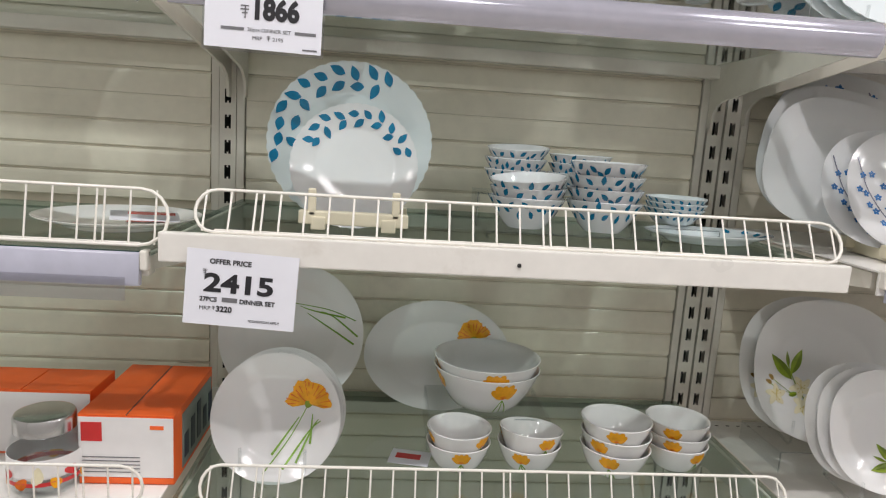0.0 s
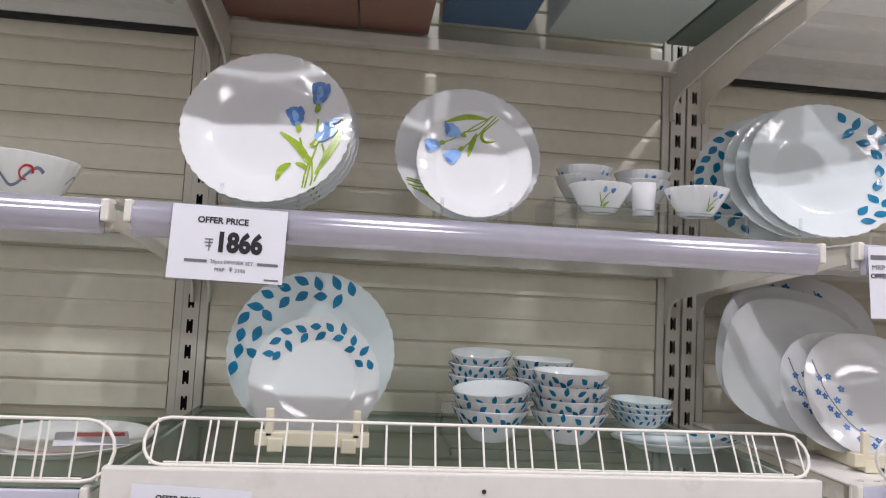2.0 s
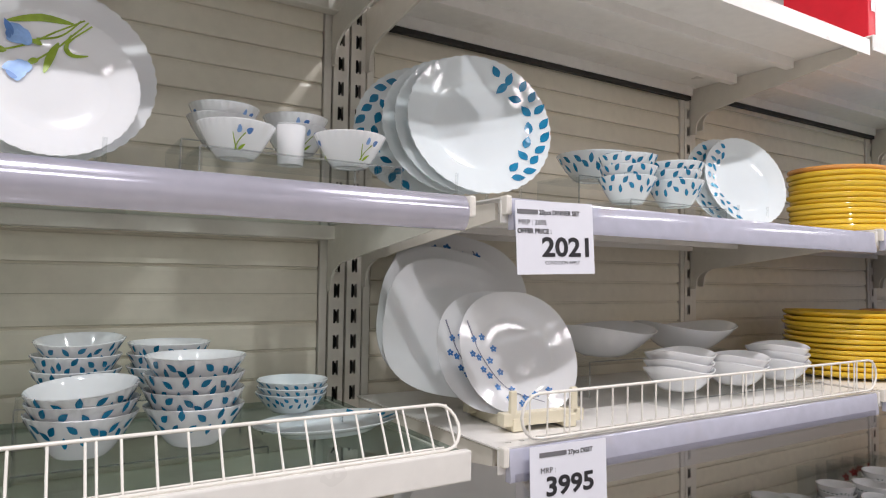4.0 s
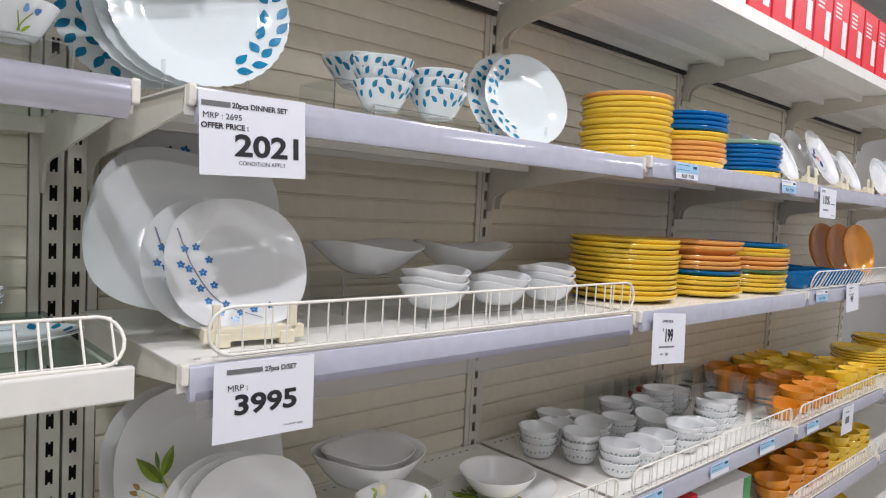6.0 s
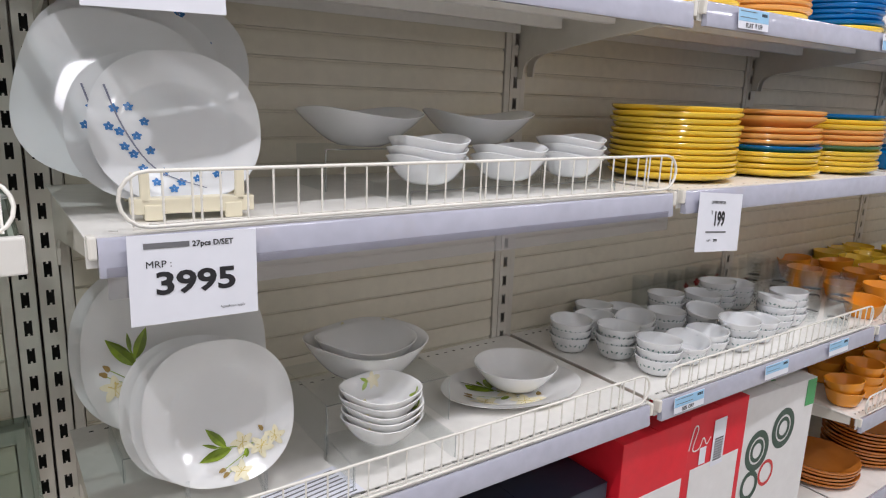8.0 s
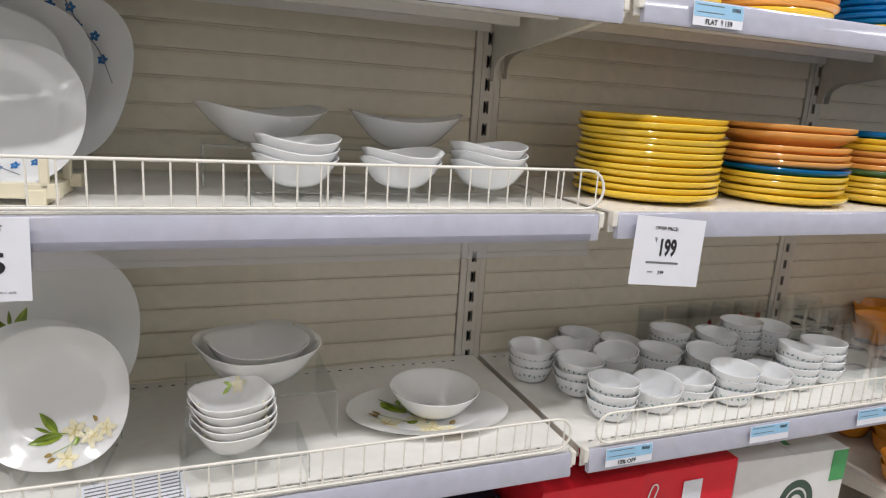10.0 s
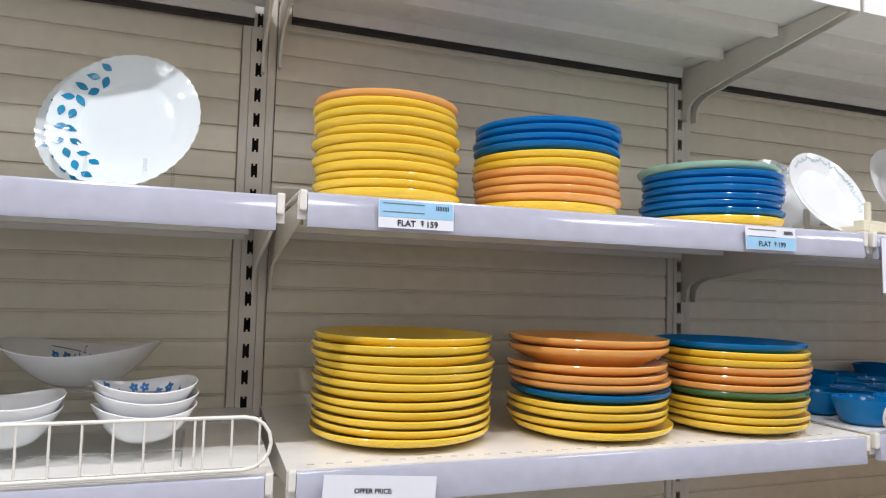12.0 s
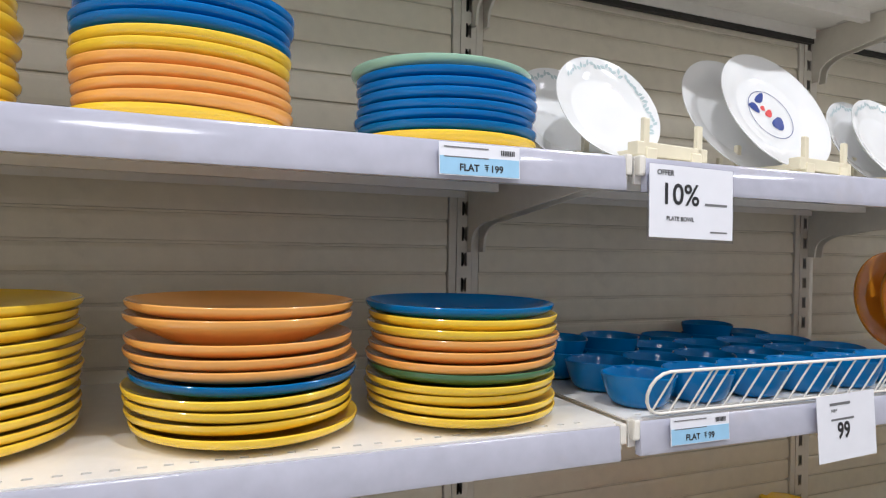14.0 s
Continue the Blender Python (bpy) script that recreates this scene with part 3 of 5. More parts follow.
for i, (xa, xb) in enumerate(BAYS):
    panel = structure("wall_panel_%d" % (i + 1), boxed(xa + 0.017, xb - 0.017, 0.021, 0.030, 0.10, 2.16), SLAT, "beige slatted metal back panel of the shelving", "back panel")
    me, flush = (slat_mesh(xb - xa - 0.034 - 0.036, d) for d in (0.0112, 0.0073))
    lower, upper = (0.1734, 1.1847) if i < 2 else (0.1840, 1.1653)
    for base, count in ((lower, 19), (upper, 19)):
        for k in range(count):
            part("slat", flush if i < 2 and base > 1 and k in (3, 9) else me, None, panel, at=Matrix.Translation((xa + 0.035, 0, base + 0.0022 + SLAT_H * k)))
    for xs in (xa + 0.0165, xb - 0.0165 - 0.016):
        part("panel_edge", boxed(xs, xs + 0.016, 0.001, 0.020, 0.10, 2.155, bevel=0.002), CREAM, panel, "folded cream edge strip")


# ---- shelves ----
def bracket_profile(depth=0.45):
    pts = [(-0.001, -0.004), (-depth, -0.004), (-depth, -0.028), (-0.28, -0.050), (-0.15, -0.066), (-0.10, -0.074)]
    for i in range(1, 7):
        a = math.pi / 2 * i / 6
        pts.append((-0.10 + 0.078 * math.sin(a), -0.074 - 0.036 * (1 - math.cos(a))))
    return pts + [(-0.019, -0.132), (-0.001, -0.132)]


BRACKET = None


def rail_profile(shiny, h):
    if shiny:
        return [(0.0, 0.004)] + [(-0.010 - 0.012 * math.sin(math.pi * i / 10) ** 0.7, 0.004 - h * i / 10) for i in range(11)] + [(0.0, -h + 0.004)]
    return [(0.0, -0.002), (-0.006, -0.001), (-0.0085, -0.005), (-0.0095, -h * 0.5), (-0.0125, -h + 0.006), (-0.011, -h), (0.0, -h)]



def shelf(bay, z, kind, depth=None, rail_h=0.046, label="", flap=0.0, brackets=True, top="steel"):
    """A shelf of one bay: deck, front, brackets. kind: shiny, rail, white, glass, plain."""
    global BRACKET
    x0, x1 = SPANS[bay]
    front = FRONT if depth is None else -depth
    ob = thing("shelf", Matrix.Translation((x0, 0, z)), label, "shelf", "shelves of the gondola")
    w = x1 - x0
    if top == "glass":
        part("front_beam", boxed(0.004, w - 0.004, front + 0.002, front + 0.03, -0.035, -0.009, bevel=0.003), CREAM, ob)
        part("back_beam", boxed(0.004, w - 0.004, -0.035, -0.006, -0.035, -0.009, bevel=0.003), CREAM, ob)
        part("glass_top", boxed(0.003, w - 0.003, front + 0.004, -0.004, -0.008, 0.0, bevel=0.001), TOP_GLASS if z > 1.9 else SHELF_GLASS if z > 1.4 else SHADE_TINT_GLASS, ob, "clear glass shelf with green edges")
        part("glass_edge", boxed(0.003, w - 0.003, front + 0.0015, front + 0.0038, -0.0075, -0.0005), GLASS_EDGE, ob, "dark green edge of the glass")
    else:
        back = -0.016 if z > 1.9 else -0.003
        if bay >= 2 and 0.2 < z < 1.9:
            bm = boxed(0.002, w - 0.002, -0.4475, back, -0.0025, 0.0)
            box(bm, 0.002, w - 0.002, front + 0.003, -0.4535, -0.0025, 0.0)
            edges = [0.002] + [0.030 + 0.025 * k + e for k in range(int((w - 0.06) / 0.025)) for e in (0.0, 0.0095)] + [w - 0.002]
            for xa, xb in zip(edges[::2], edges[1::2]):
                box(bm, xa, xb, -0.4535, -0.4475, -0.0025, 0.0)
            part("deck", bm, DECK, ob, "deck with a row of slots along its front")
            if z < 1.3:
                # near-black strip under the open slots, so they look shaded
                part("perforation", boxed(0.02, w - 0.02, -0.4545, -0.4465, -0.0036, -0.0027), DARK, ob, "near-black fill standing in for shade in the slots")
        else:
            part("deck", boxed(0.002, w - 0.002, front + 0.003, back, -0.004, 0.0, bevel=0.0008), DECK, ob)
        part("front_lip", boxed(0.002, w - 0.002, front + 0.003, front + 0.006, -0.036, -0.0041), DECK, ob)
        part("back_lip", boxed(0.030, w - 0.030, -0.024, -0.020, -0.030, -0.0041), DECK, ob)
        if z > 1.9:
            # added near-black strip, painting the shade of the gap behind the deck
            part("back_seam", boxed(0.030, w - 0.030, -0.0195, -0.006, -0.041, -0.0045), DARK, ob, "dark strip standing in for the shaded gap at the back")
        for a, b in ((0.30, 0.34), (0.62, 0.66)):
            part("stiffening_rib", boxed(0.03, w - 0.03, front * b, front * a, -0.028, -0.0041), DECK, ob)
    if kind in ("shiny", "rail", "white", "glass"):
        if kind == "white":
            part("front_rail", boxed(0.0, w, front - 0.012, front + 0.002, -0.036, 0.004, bevel=0.0025), WHITE_METAL, ob, "scuffed white metal front rail")
            part("screw", lathe([(0, 0.0015), (0.0028, 0.0015), (0.003, 0)], 12), DARK, ob, at=pose(0.484, front - 0.0125, -0.018, 90))
        else:
            bm = extrude_yz(bmesh.new(), [(front + 0.002 + y, zz) for y, zz in rail_profile(kind == "shiny", rail_h)], 0.0135, w - 0.0135)
            part("price_rail", bm, RAIL_SHINY if kind == "shiny" else RAIL, ob, "glossy translucent lilac-white price rail", smooth=40)
            for xc in (0.003, w - 0.013):
                part("end_cap", boxed(xc, xc + 0.010, front - (0.0085 if kind == "rail" else 0.020), front + 0.010, -rail_h * 0.55, 0.002 if kind == "rail" else 0.004, bevel=0.003), CAP, ob, "chipped cream plastic end cap")
            if flap:
                part("rail_flap", boxed(0.02, w - 0.03, front - 0.0125, front - 0.0115, -rail_h - flap, -rail_h + 0.012), FLAP, ob, "clear plastic strip under the rail")
    if brackets:
        if BRACKET is None:
            BRACKET = mesh_of(extrude_yz(bmesh.new(), bracket_profile(), -0.0026, 0.0026), CREAM)
        for xc in (0.010, w - 0.010):
            part("bracket", BRACKET, None, ob, "curved cream steel bracket", at=Matrix.Translation((xc, 0, -0.002)))
    return ob


GLASSY = "glass shelf on cream steel frame in the gondola"
CREAMY = "cream steel shelf with perforated front edge and price rail"
SHINY = "steel shelf edged with a glossy silver-white price rail"
SHELVES = {}
for bay, z, kind, extra in ((0, 1.532, "shiny", dict(top="glass")), (0, 1.172, "rail", dict(flap=0.02, top="glass")), (0, 0.795, "white", {}), (0, 1.975, "rail", {}),
                            (1, 1.533, "shiny", dict(top="glass")), (1, 1.197, "white", dict(top="glass")), (1, 0.795, "white", dict(top="glass")), (1, 1.975, "glass", dict(top="glass")),
                            (2, 1.542, "rail", {}), (2, 1.193, "rail", dict(flap=0.024)), (2, 0.750, "rail", {}), (2, 1.975, "plain", {}),
                            (3, 1.549, "rail", {}), (3, 1.195, "rail", {}), (3, 0.750, "rail", {}), (3, 1.990, "plain", {}),
                            (4, 1.549, "rail", {}), (4, 1.198, "rail", {}), (4, 0.745, "rail", {}), (4, 0.447, "rail", {}), (4, 1.990, "plain", {}),
                            (5, 1.549, "rail", {}), (5, 1.198, "rail", {}), (5, 0.745, "rail", {}), (5, 0.447, "rail", {}), (5, 1.990, "plain", {})):
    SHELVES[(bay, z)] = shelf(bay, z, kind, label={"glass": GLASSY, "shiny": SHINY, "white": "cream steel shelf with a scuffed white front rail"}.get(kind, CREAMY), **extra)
for bay in range(6):
    shelf(bay, 0.16, "rail", depth=0.50, label="low cream base shelf of the gondola", brackets=False)
    x0, x1 = SPANS[bay]
    tagged(new("kick_plate", mesh_of(boxed(x0, x1, -0.485, -0.47, 0.0, 0.118), CREAM)), "plain cream kick plate under the base shelf", "kick plate", kind="structure")

# rows of small dark blocks, painted as shaded slots, along the back edges of the lower decks
for bay, z in ((2, 0.750), (3, 0.750), (4, 0.745), (4, 0.447)):
    x0, x1 = SPANS[bay]
    bm = bmesh.new()
    for k in range(int((x1 - x0 - 0.06) / 0.025)):
        box(bm, 0.03 + 0.025 * k, 0.037 + 0.025 * k, -0.0298, -0.0262, -0.001, 0.0006)
    part("perforation", bm, DARK, SHELVES[(bay, z)], "near-black fill standing in for shade in the slots")


# ---- wire fences ----
WIRES = {}


def wire_fence(x0, x1, z, y=FRONT - 0.002, h=0.062, step=0.0325, slant=0.0):
    ob = thing("wire_fence", Matrix.Translation((x0, y, z)), "cream coated wire fence along the shelf's front edge", "wire fence", "wire fences on the shelves")
    w, r = x1 - x0, h / 2
    pts = []
    for i in range(9):
        a = math.pi / 2 + math.pi * i / 8
        pts.append((r + r * math.cos(a), slant * (0.5 + 0.5 * math.sin(a)), r + r * math.sin(a)))
    for i in range(9):
        a = -math.pi / 2 + math.pi * i / 8
        pts.append((w - r + r * math.cos(a), slant * (0.5 + 0.5 * math.sin(a)), r + r * math.sin(a)))
    part("frame", tube(bmesh.new(), pts, 0.0024, 8, closed=True), WIRE, ob, smooth=60)
    part("foot_wire", tube(bmesh.new(), [(r, 0.007, 0.0015), (w - r, 0.007, 0.0015)], 0.0018, 6), WIRE, ob, smooth=60)
    key = (h, slant)
    if key not in WIRES:
        WIRES[key] = mesh_of(tube(bmesh.new(), [(0, 0.0005, 0.001), (-1.4 * min(slant, 0.0), slant, h - 0.001)], 0.0015, 6), WIRE, 60)
    n = int((w - 2 * r * 0.45) / step)
    xs = [r * 0.45 + (w - 0.9 * r) * k / n for k in range(n + 1)]
    xs += [xs[2] + 0.010, xs[len(xs) // 2] + 0.010, xs[-3] - 0.010]
    for xx in xs:
        part("upright_wire", WIRES[key], None, ob, at=Matrix.Translation((xx, 0, 0)))
    return ob


wire_fence(-0.93, 0.035, 1.180, h=0.074, slant=0.014)
wire_fence(0.068, 0.988, 1.203, h=0.054, slant=0.028)
wire_fence(-0.93, 0.000, 0.802, h=0.062)
wire_fence(0.075, 0.965, 0.802, h=0.053, slant=0.026)
wire_fence(1.085, 2.065, 1.200, h=0.064)
wire_fence(1.085, 2.055, 0.757, h=0.062)
wire_fence(2.110, 3.050, 0.757, h=0.060)
wire_fence(3.105, 4.010, 1.204, h=0.060, slant=-0.018)
wire_fence(3.115, 4.010, 0.752, h=0.058)
wire_fence(3.115, 4.010, 0.454, h=0.058)
wire_fence(4.070, 5.000, 0.752, h=0.058)
wire_fence(4.070, 5.000, 0.454, h=0.058)


# ---- stands and risers ----
def plate_stand(x, y, z, w=0.16, d=0.12, yaw=0, posts=2):
    """Ivory plastic stand: a stepped base with upright pegs."""
    ob = thing("plate_stand", pose(x, y, z, 0, 0, yaw), "ivory plastic plate stand with upright pegs", "plate stand", "ivory plate stands")
    for s in (-1, 1):
        part("runner", boxed(s * w * 0.32 - 0.011, s * w * 0.32 + 0.011, -d / 2, d / 2, 0.0, 0.020, bevel=0.002), IVORY, ob)
    for yy in (-d / 2 + 0.012, d / 2 - 0.014):
        part("crossbar", boxed(-w / 2, w / 2, yy - 0.010, yy + 0.010, 0.008, 0.028, bevel=0.002), IVORY, ob)
    for s in (-1, 1):
        for k in range(posts):
            part("peg", boxed(s * w * 0.38 - 0.006, s * w * 0.38 + 0.006, -d / 2 + 0.002 + k * (d - 0.03), -d / 2 + 0.010 + k * (d - 0.03), 0.02, 0.062, bevel=0.0025), IVORY, ob)
    return ob


def acrylic_easel(x, y, z, w=0.09, yaw=0):
    """Clear stand: two wire-thin lips in front and a bent back."""
    ob = thing("acrylic_easel", pose(x, y, z, 0, 0, yaw), "clear acrylic plate easel", "plate stand", "clear plate easels")
    for s in (-1, 1):
        bm = bmesh.new()
        tube(bm, [(s * w / 2, 0.09, 0.004), (s * w / 2, -0.03, 0.004), (s * w / 2, -0.038, 0.012), (s * w / 2, -0.040, 0.055)], 0.003, 8)
        tube(bm, [(s * w / 2, 0.09, 0.004), (s * w / 2, 0.075, 0.10)], 0.003, 8)
        part("side", bm, ACRYLIC, ob, smooth=60).visible_shadow = False
    part("crossbar", tube(bmesh.new(), [(-w / 2, 0.09, 0.004), (w / 2, 0.09, 0.004)], 0.003, 8), ACRYLIC, ob, smooth=60).visible_shadow = False
    return ob


def acrylic_riser(x0, x1, y0, y1, z, h):
    ob = thing("acrylic_riser", Matrix.Translation(((x0 + x1) / 2, (y0 + y1) / 2, z)), "clear acrylic display riser under bowls", "display riser", "clear display risers")
    w, d = (x1 - x0) / 2, (y1 - y0) / 2
    part("top", boxed(-w, w, -d, d, h - 0.004, h, bevel=0.001), ACRYLIC, ob).visible_shadow = False
    for s in (-1, 1):
        part("side", boxed(s * w - (0.004 if s > 0 else 0), s * w + (0.004 if s < 0 else 0), -d, d, 0, h - 0.004, bevel=0.0008), ACRYLIC, ob).visible_shadow = False
        part("side_edge", boxed(s * w - 0.001, s * w + 0.001, -d - 0.0012, -d - 0.0002, 0, h - 0.003), ACRYLIC_EDGE, ob, "bright polished edge").visible_shadow = False
    part("front_edge", boxed(-w, w, -d - 0.0012, -d - 0.0002, h - 0.0028, h - 0.0012), ACRYLIC_EDGE, ob, "bright polished edge").visible_shadow = False
    return ob


# ---- dishes ----
def dish(name, me, at, label, category, group="", prints=()):
    ob = thing(name, at, label, category, group)
    part(name.split("_")[-1] + "_body", me, None, ob)
    for pm in prints:
        part("print", pm, None, ob, "printed decoration")
    return ob


def plate_body(R, mat, shape_key=("plain",), n=96):
    def make():
        sh = {"plain": lambda: None, "scallop": lambda: scallop(44, 0.015), "square": lambda: squarish(shape_key[1]), "oval": lambda: oval(shape_key[1])}[shape_key[0]]()
        return mesh_of(opal_plate(R, sh, 176 if shape_key[0] == "scallop" else n), mat, 35)
    return cached(("plate", R, mat.name, shape_key), make)


def bowl_body(R, h, mat, foot=0.5, belly=0.6, scalloped=False, wave=0.0, sq=0.0):
    def make():
        sh = scallop(30, 0.03) if scalloped else (squarish(sq) if sq else None)
        lf = (lambda a, s: wave * s ** 3 * math.cos(2 * a)) if wave else None
        return mesh_of(lathe(bowl_profile(R, h, foot, 0.003, belly), 120 if scalloped else 72, sh, lf), mat, 40)
    return cached(("bowl", R, h, mat.name, foot, belly, scalloped, wave, sq), make)


def bowl_stack(x, y, z, count, pitch, body, name, label, category, group, prints=(), seed=0, tilt_top=0):
    rng = random.Random(seed)
    for k in range(count):
        last = k == count - 1
        dish(name, body, pose(x + rng.uniform(-1, 1) * 0.0025, y + rng.uniform(-1, 1) * 0.0025, z + pitch * k, tilt_top if last else rng.uniform(-1, 1), (tilt_top * 0.8 if last else rng.uniform(-1, 1)), 20 + rng.uniform(-5, 5) if name == "dessert_bowl" else rng.uniform(0, 360)), label, category, group, prints)


# bay one, upper shelf: iris set
U1 = 1.5335
IRIS = "white scalloped opal dinner plate with blue iris print, on edge"
acrylic_easel(0.172, -0.300, U1, 0.115)
iris_pr = iris_print(0.134)
for k in range(4):
    dish("dinner_plate", plate_body(0.134, OPAL, ("scallop",)), standing(0.170 + 0.005 * k, -0.305 + 0.022 * k, 1.687 - 0.003 * k, 16, -4 - 2 * k), IRIS, "plate", "iris dinner plates", [iris_pr])
acrylic_easel(0.506, -0.300, U1, 0.11)
dish("dinner_plate", plate_body(0.127, OPAL, ("scallop",)), standing(0.502, -0.245, 1.680, 15, 0, -95), "white scalloped opal plate turned upside down, on edge", "plate", "iris dinner plates", [iris_print(0.127)])
dish("side_plate", plate_body(0.097, OPAL, ("scallop",)), standing(0.506, -0.295, 1.653, 15, 0), "small white opal plate with pale blue tulip print, on edge", "plate", "", [tulip_print(0.097)])


def small_iris_bowl(x, y, z, yaw, R=0.054, h=0.047):
    def make(k):
        bm = bmesh.new()
        put = on_bowl(R, h, 0.45, 0.8)
        ox = 2 * math.pi * R * k / 3
        print_stroke(bm, [(ox - 0.012, 0.008), (ox - 0.004, 0.02), (ox + 0.006, 0.03)], 0.002, 0.0015, put, 2)
        print_stroke(bm, [(ox - 0.008, 0.008), (ox - 0.012, 0.02), (ox - 0.014, 0.03)], 0.003, 0.001, put, 2)
        print_shape(bm, petal_outline(0.010, 0.008), ox + 0.012, 0.033, 20, put, 0)
        print_shape(bm, petal_outline(0.010, 0.007), ox - 0.004, 0.034, 80, put, 1)
        print_shape(bm, leaf_outline(0.018, 0.005), ox + 0.002, 0.012, 30, put, 2)
        return mesh_of(bm, [IRIS_BLUE, PALE_BLUE, STEM_GREEN])
    dish("dessert_bowl", bowl_body(R, h, OPAL, 0.45, 0.8, True), pose(x, y, z, 0, 0, yaw), "small white scalloped opal bowl with iris print on a riser", "bowl", "iris dessert bowls", [cached(("irisbowl", R, k), lambda: make(k)) for k in range(3)])


acrylic_riser(0.665, 0.950, -0.360, -0.215, U1, 0.056)
acrylic_riser(0.670, 0.945, -0.205, -0.075, U1, 0.092)
RZ, RZ2 = U1 + 0.056, U1 + 0.092
small_iris_bowl(0.731, -0.275, RZ, -95)
small_iris_bowl(0.893, -0.300, RZ, -75)
small_iris_bowl(0.741, -0.150, RZ2, 20)
small_iris_bowl(0.743, -0.152, RZ2 + 0.017, 60)
small_iris_bowl(0.863, -0.145, RZ2, -80)
small_iris_bowl(0.861, -0.147, RZ2 + 0.017, -100)
dish("tumbler", mesh_of(lathe([(0, 0.002), (0.017, 0.002), (0.018, 0), (0.019, 0.002), (0.0215, 0.056), (0.0212, 0.058), (0.0195, 0.056), (0.017, 0.005), (0, 0.005)], 40), OPAL, 40), pose(0.812, -0.270, RZ), "plain white opal tumbler on a riser", "cup")

# bay one, middle shelf: teal leaf set
M1 = 1.1975
TEALSET = "pale aqua scalloped opal plate with teal leaf border, on edge"
plate_stand(0.275, -0.310, M1, 0.165, 0.13)
dish("dinner_plate", plate_body(0.140, OPAL_TINT, ("scallop",)), standing(0.256, -0.215, 1.328, 14, 0), TEALSET, "plate", "teal leaf plates", [leaf_ring(0.140, 62, 200, ((0.89, 13.5, 0), (0.71, 19, 6)), 0.027)])
dish("side_plate", plate_body(0.102, OPAL, ("scallop",)), standing(0.269, -0.293, 1.291, 15, 0), "small white opal plate with teal leaves, on an ivory stand", "plate", "", [leaf_ring(0.102, 18, 156, ((0.87, 15, 0), (0.71, 21, 6)), 0.0195)])
LEAFBOWL = "white scalloped opal bowl with teal leaf print, stacked"
lb = bowl_body(0.063, 0.050, OPAL, 0.46, 0.8, True)
lbp = bowl_leaves(0.063, 0.050, 0.46, 0.8, 0.0155, 0.42, 0.95)
lb2 = bowl_body(0.056, 0.040, OPAL, 0.5, 0.8, True)
lbp2 = bowl_leaves(0.056, 0.040, 0.5, 0.8, 0.013, 0.40, 0.95)
lb3 = bowl_body(0.055, 0.030, OPAL_TINT, 0.5, 0.75, True)
lbp3 = bowl_leaves(0.055, 0.030, 0.5, 0.75, 0.010, 0.4, 0.95)
acrylic_riser(0.480, 0.760, -0.365, -0.235, M1, 0.012)
acrylic_riser(0.480, 0.760, -0.230, -0.140, M1, 0.060)
bowl_stack(0.552, -0.306, M1 + 0.012, 3, 0.016, lb, "soup_bowl", LEAFBOWL, "bowl", "teal leaf bowls", [lbp], 1, 5)
bowl_stack(0.677, -0.310, M1 + 0.012, 4, 0.021, lb, "soup_bowl", LEAFBOWL, "bowl", "teal leaf bowls", [lbp], 2)
bowl_stack(0.551, -0.186, M1 + 0.060, 3, 0.020, lb2, "soup_bowl", LEAFBOWL, "bowl", "teal leaf bowls", [lbp2], 3, 4)
bowl_stack(0.667, -0.186, M1 + 0.060, 3, 0.016, lb2, "soup_bowl", LEAFBOWL, "bowl", "teal leaf bowls", [lbp2], 4)
acrylic_riser(0.785, 0.910, -0.255, -0.140, M1, 0.018)
bowl_stack(0.846, -0.198, M1 + 0.018, 3, 0.010, lb3, "dessert_bowl", LEAFBOWL, "bowl", "teal leaf bowls", [lbp3], 5)
dish("oval_platter", plate_body(0.078, OPAL_TINT, ("oval", 0.72)), pose(0.875, -0.285, M1 + 0.001, 0, 0, 4) @ Matrix.Diagonal((1.45, 1.25, 0.9, 1)), "pale aqua oval opal platter lying flat", "platter", "", [leaf_ring(0.078, -70, 70, ((0.9, 20, 0),), 0.015, 0.72)])

# bay one, lower shelf: orange poppy set
L1 = 0.7955
acrylic_easel(0.157, -0.150, L1, 0.12)
dish("dinner_plate", plate_body(0.136, OPAL_WARM), standing(0.155, -0.130, 0.957, 14, 0), "white opal dinner plate with orange poppy print, on edge", "plate", "", [poppy_print(0.136, -0.005, 0.060, 0.036, [(0.120, 0.030, 0.010), (0.125, 0.000, 0.016), (0.118, -0.015, 0.0), (0.10, 0.035, -0.006)], turn=75)])
acrylic_easel(0.165, -0.350, L1, 0.10)
pp = poppy_print(0.102, 0.048, 0.022, 0.050, [(-0.015, -0.088, 0.006), (0.015, -0.080, 0.02), (0.035, -0.070, 0.014), (-0.005, -0.060, 0.0), (0.055, -0.04, 0.004)])
for k in range(3):
    dish("side_plate", plate_body(0.103, OPAL_WARM), standing(0.165 + 0.003 * k, -0.352 + 0.014 * k, 0.887, 17, -2), "small white opal plate with orange poppy print, on edge", "plate", "poppy side plates", [pp])
dish("oval_platter", plate_body(0.148, OPAL_WARM, ("oval", 0.74)), standing(0.440, -0.085, 0.911, 22, 0), "white oval opal platter with orange poppy print, leaning", "platter", "", [poppy_print(0.148, 0.075, 0.035, 0.046, [(0.10, 0.0, 0)], 0.74, 20)])
ob = thing("leaflet", pose(0.385, -0.300, L1 + 0.0004, 0, 0, -12), "small white leaflet with red print lying on glass", "leaflet")
part("paper", boxed(-0.035, 0.035, -0.026, 0.026, 0, 0.0008), PAPER, ob)
part("print_bar", boxed(-0.025, 0.018, -0.006, 0.012, 0.0008, 0.0012), RED_PRINT, ob)
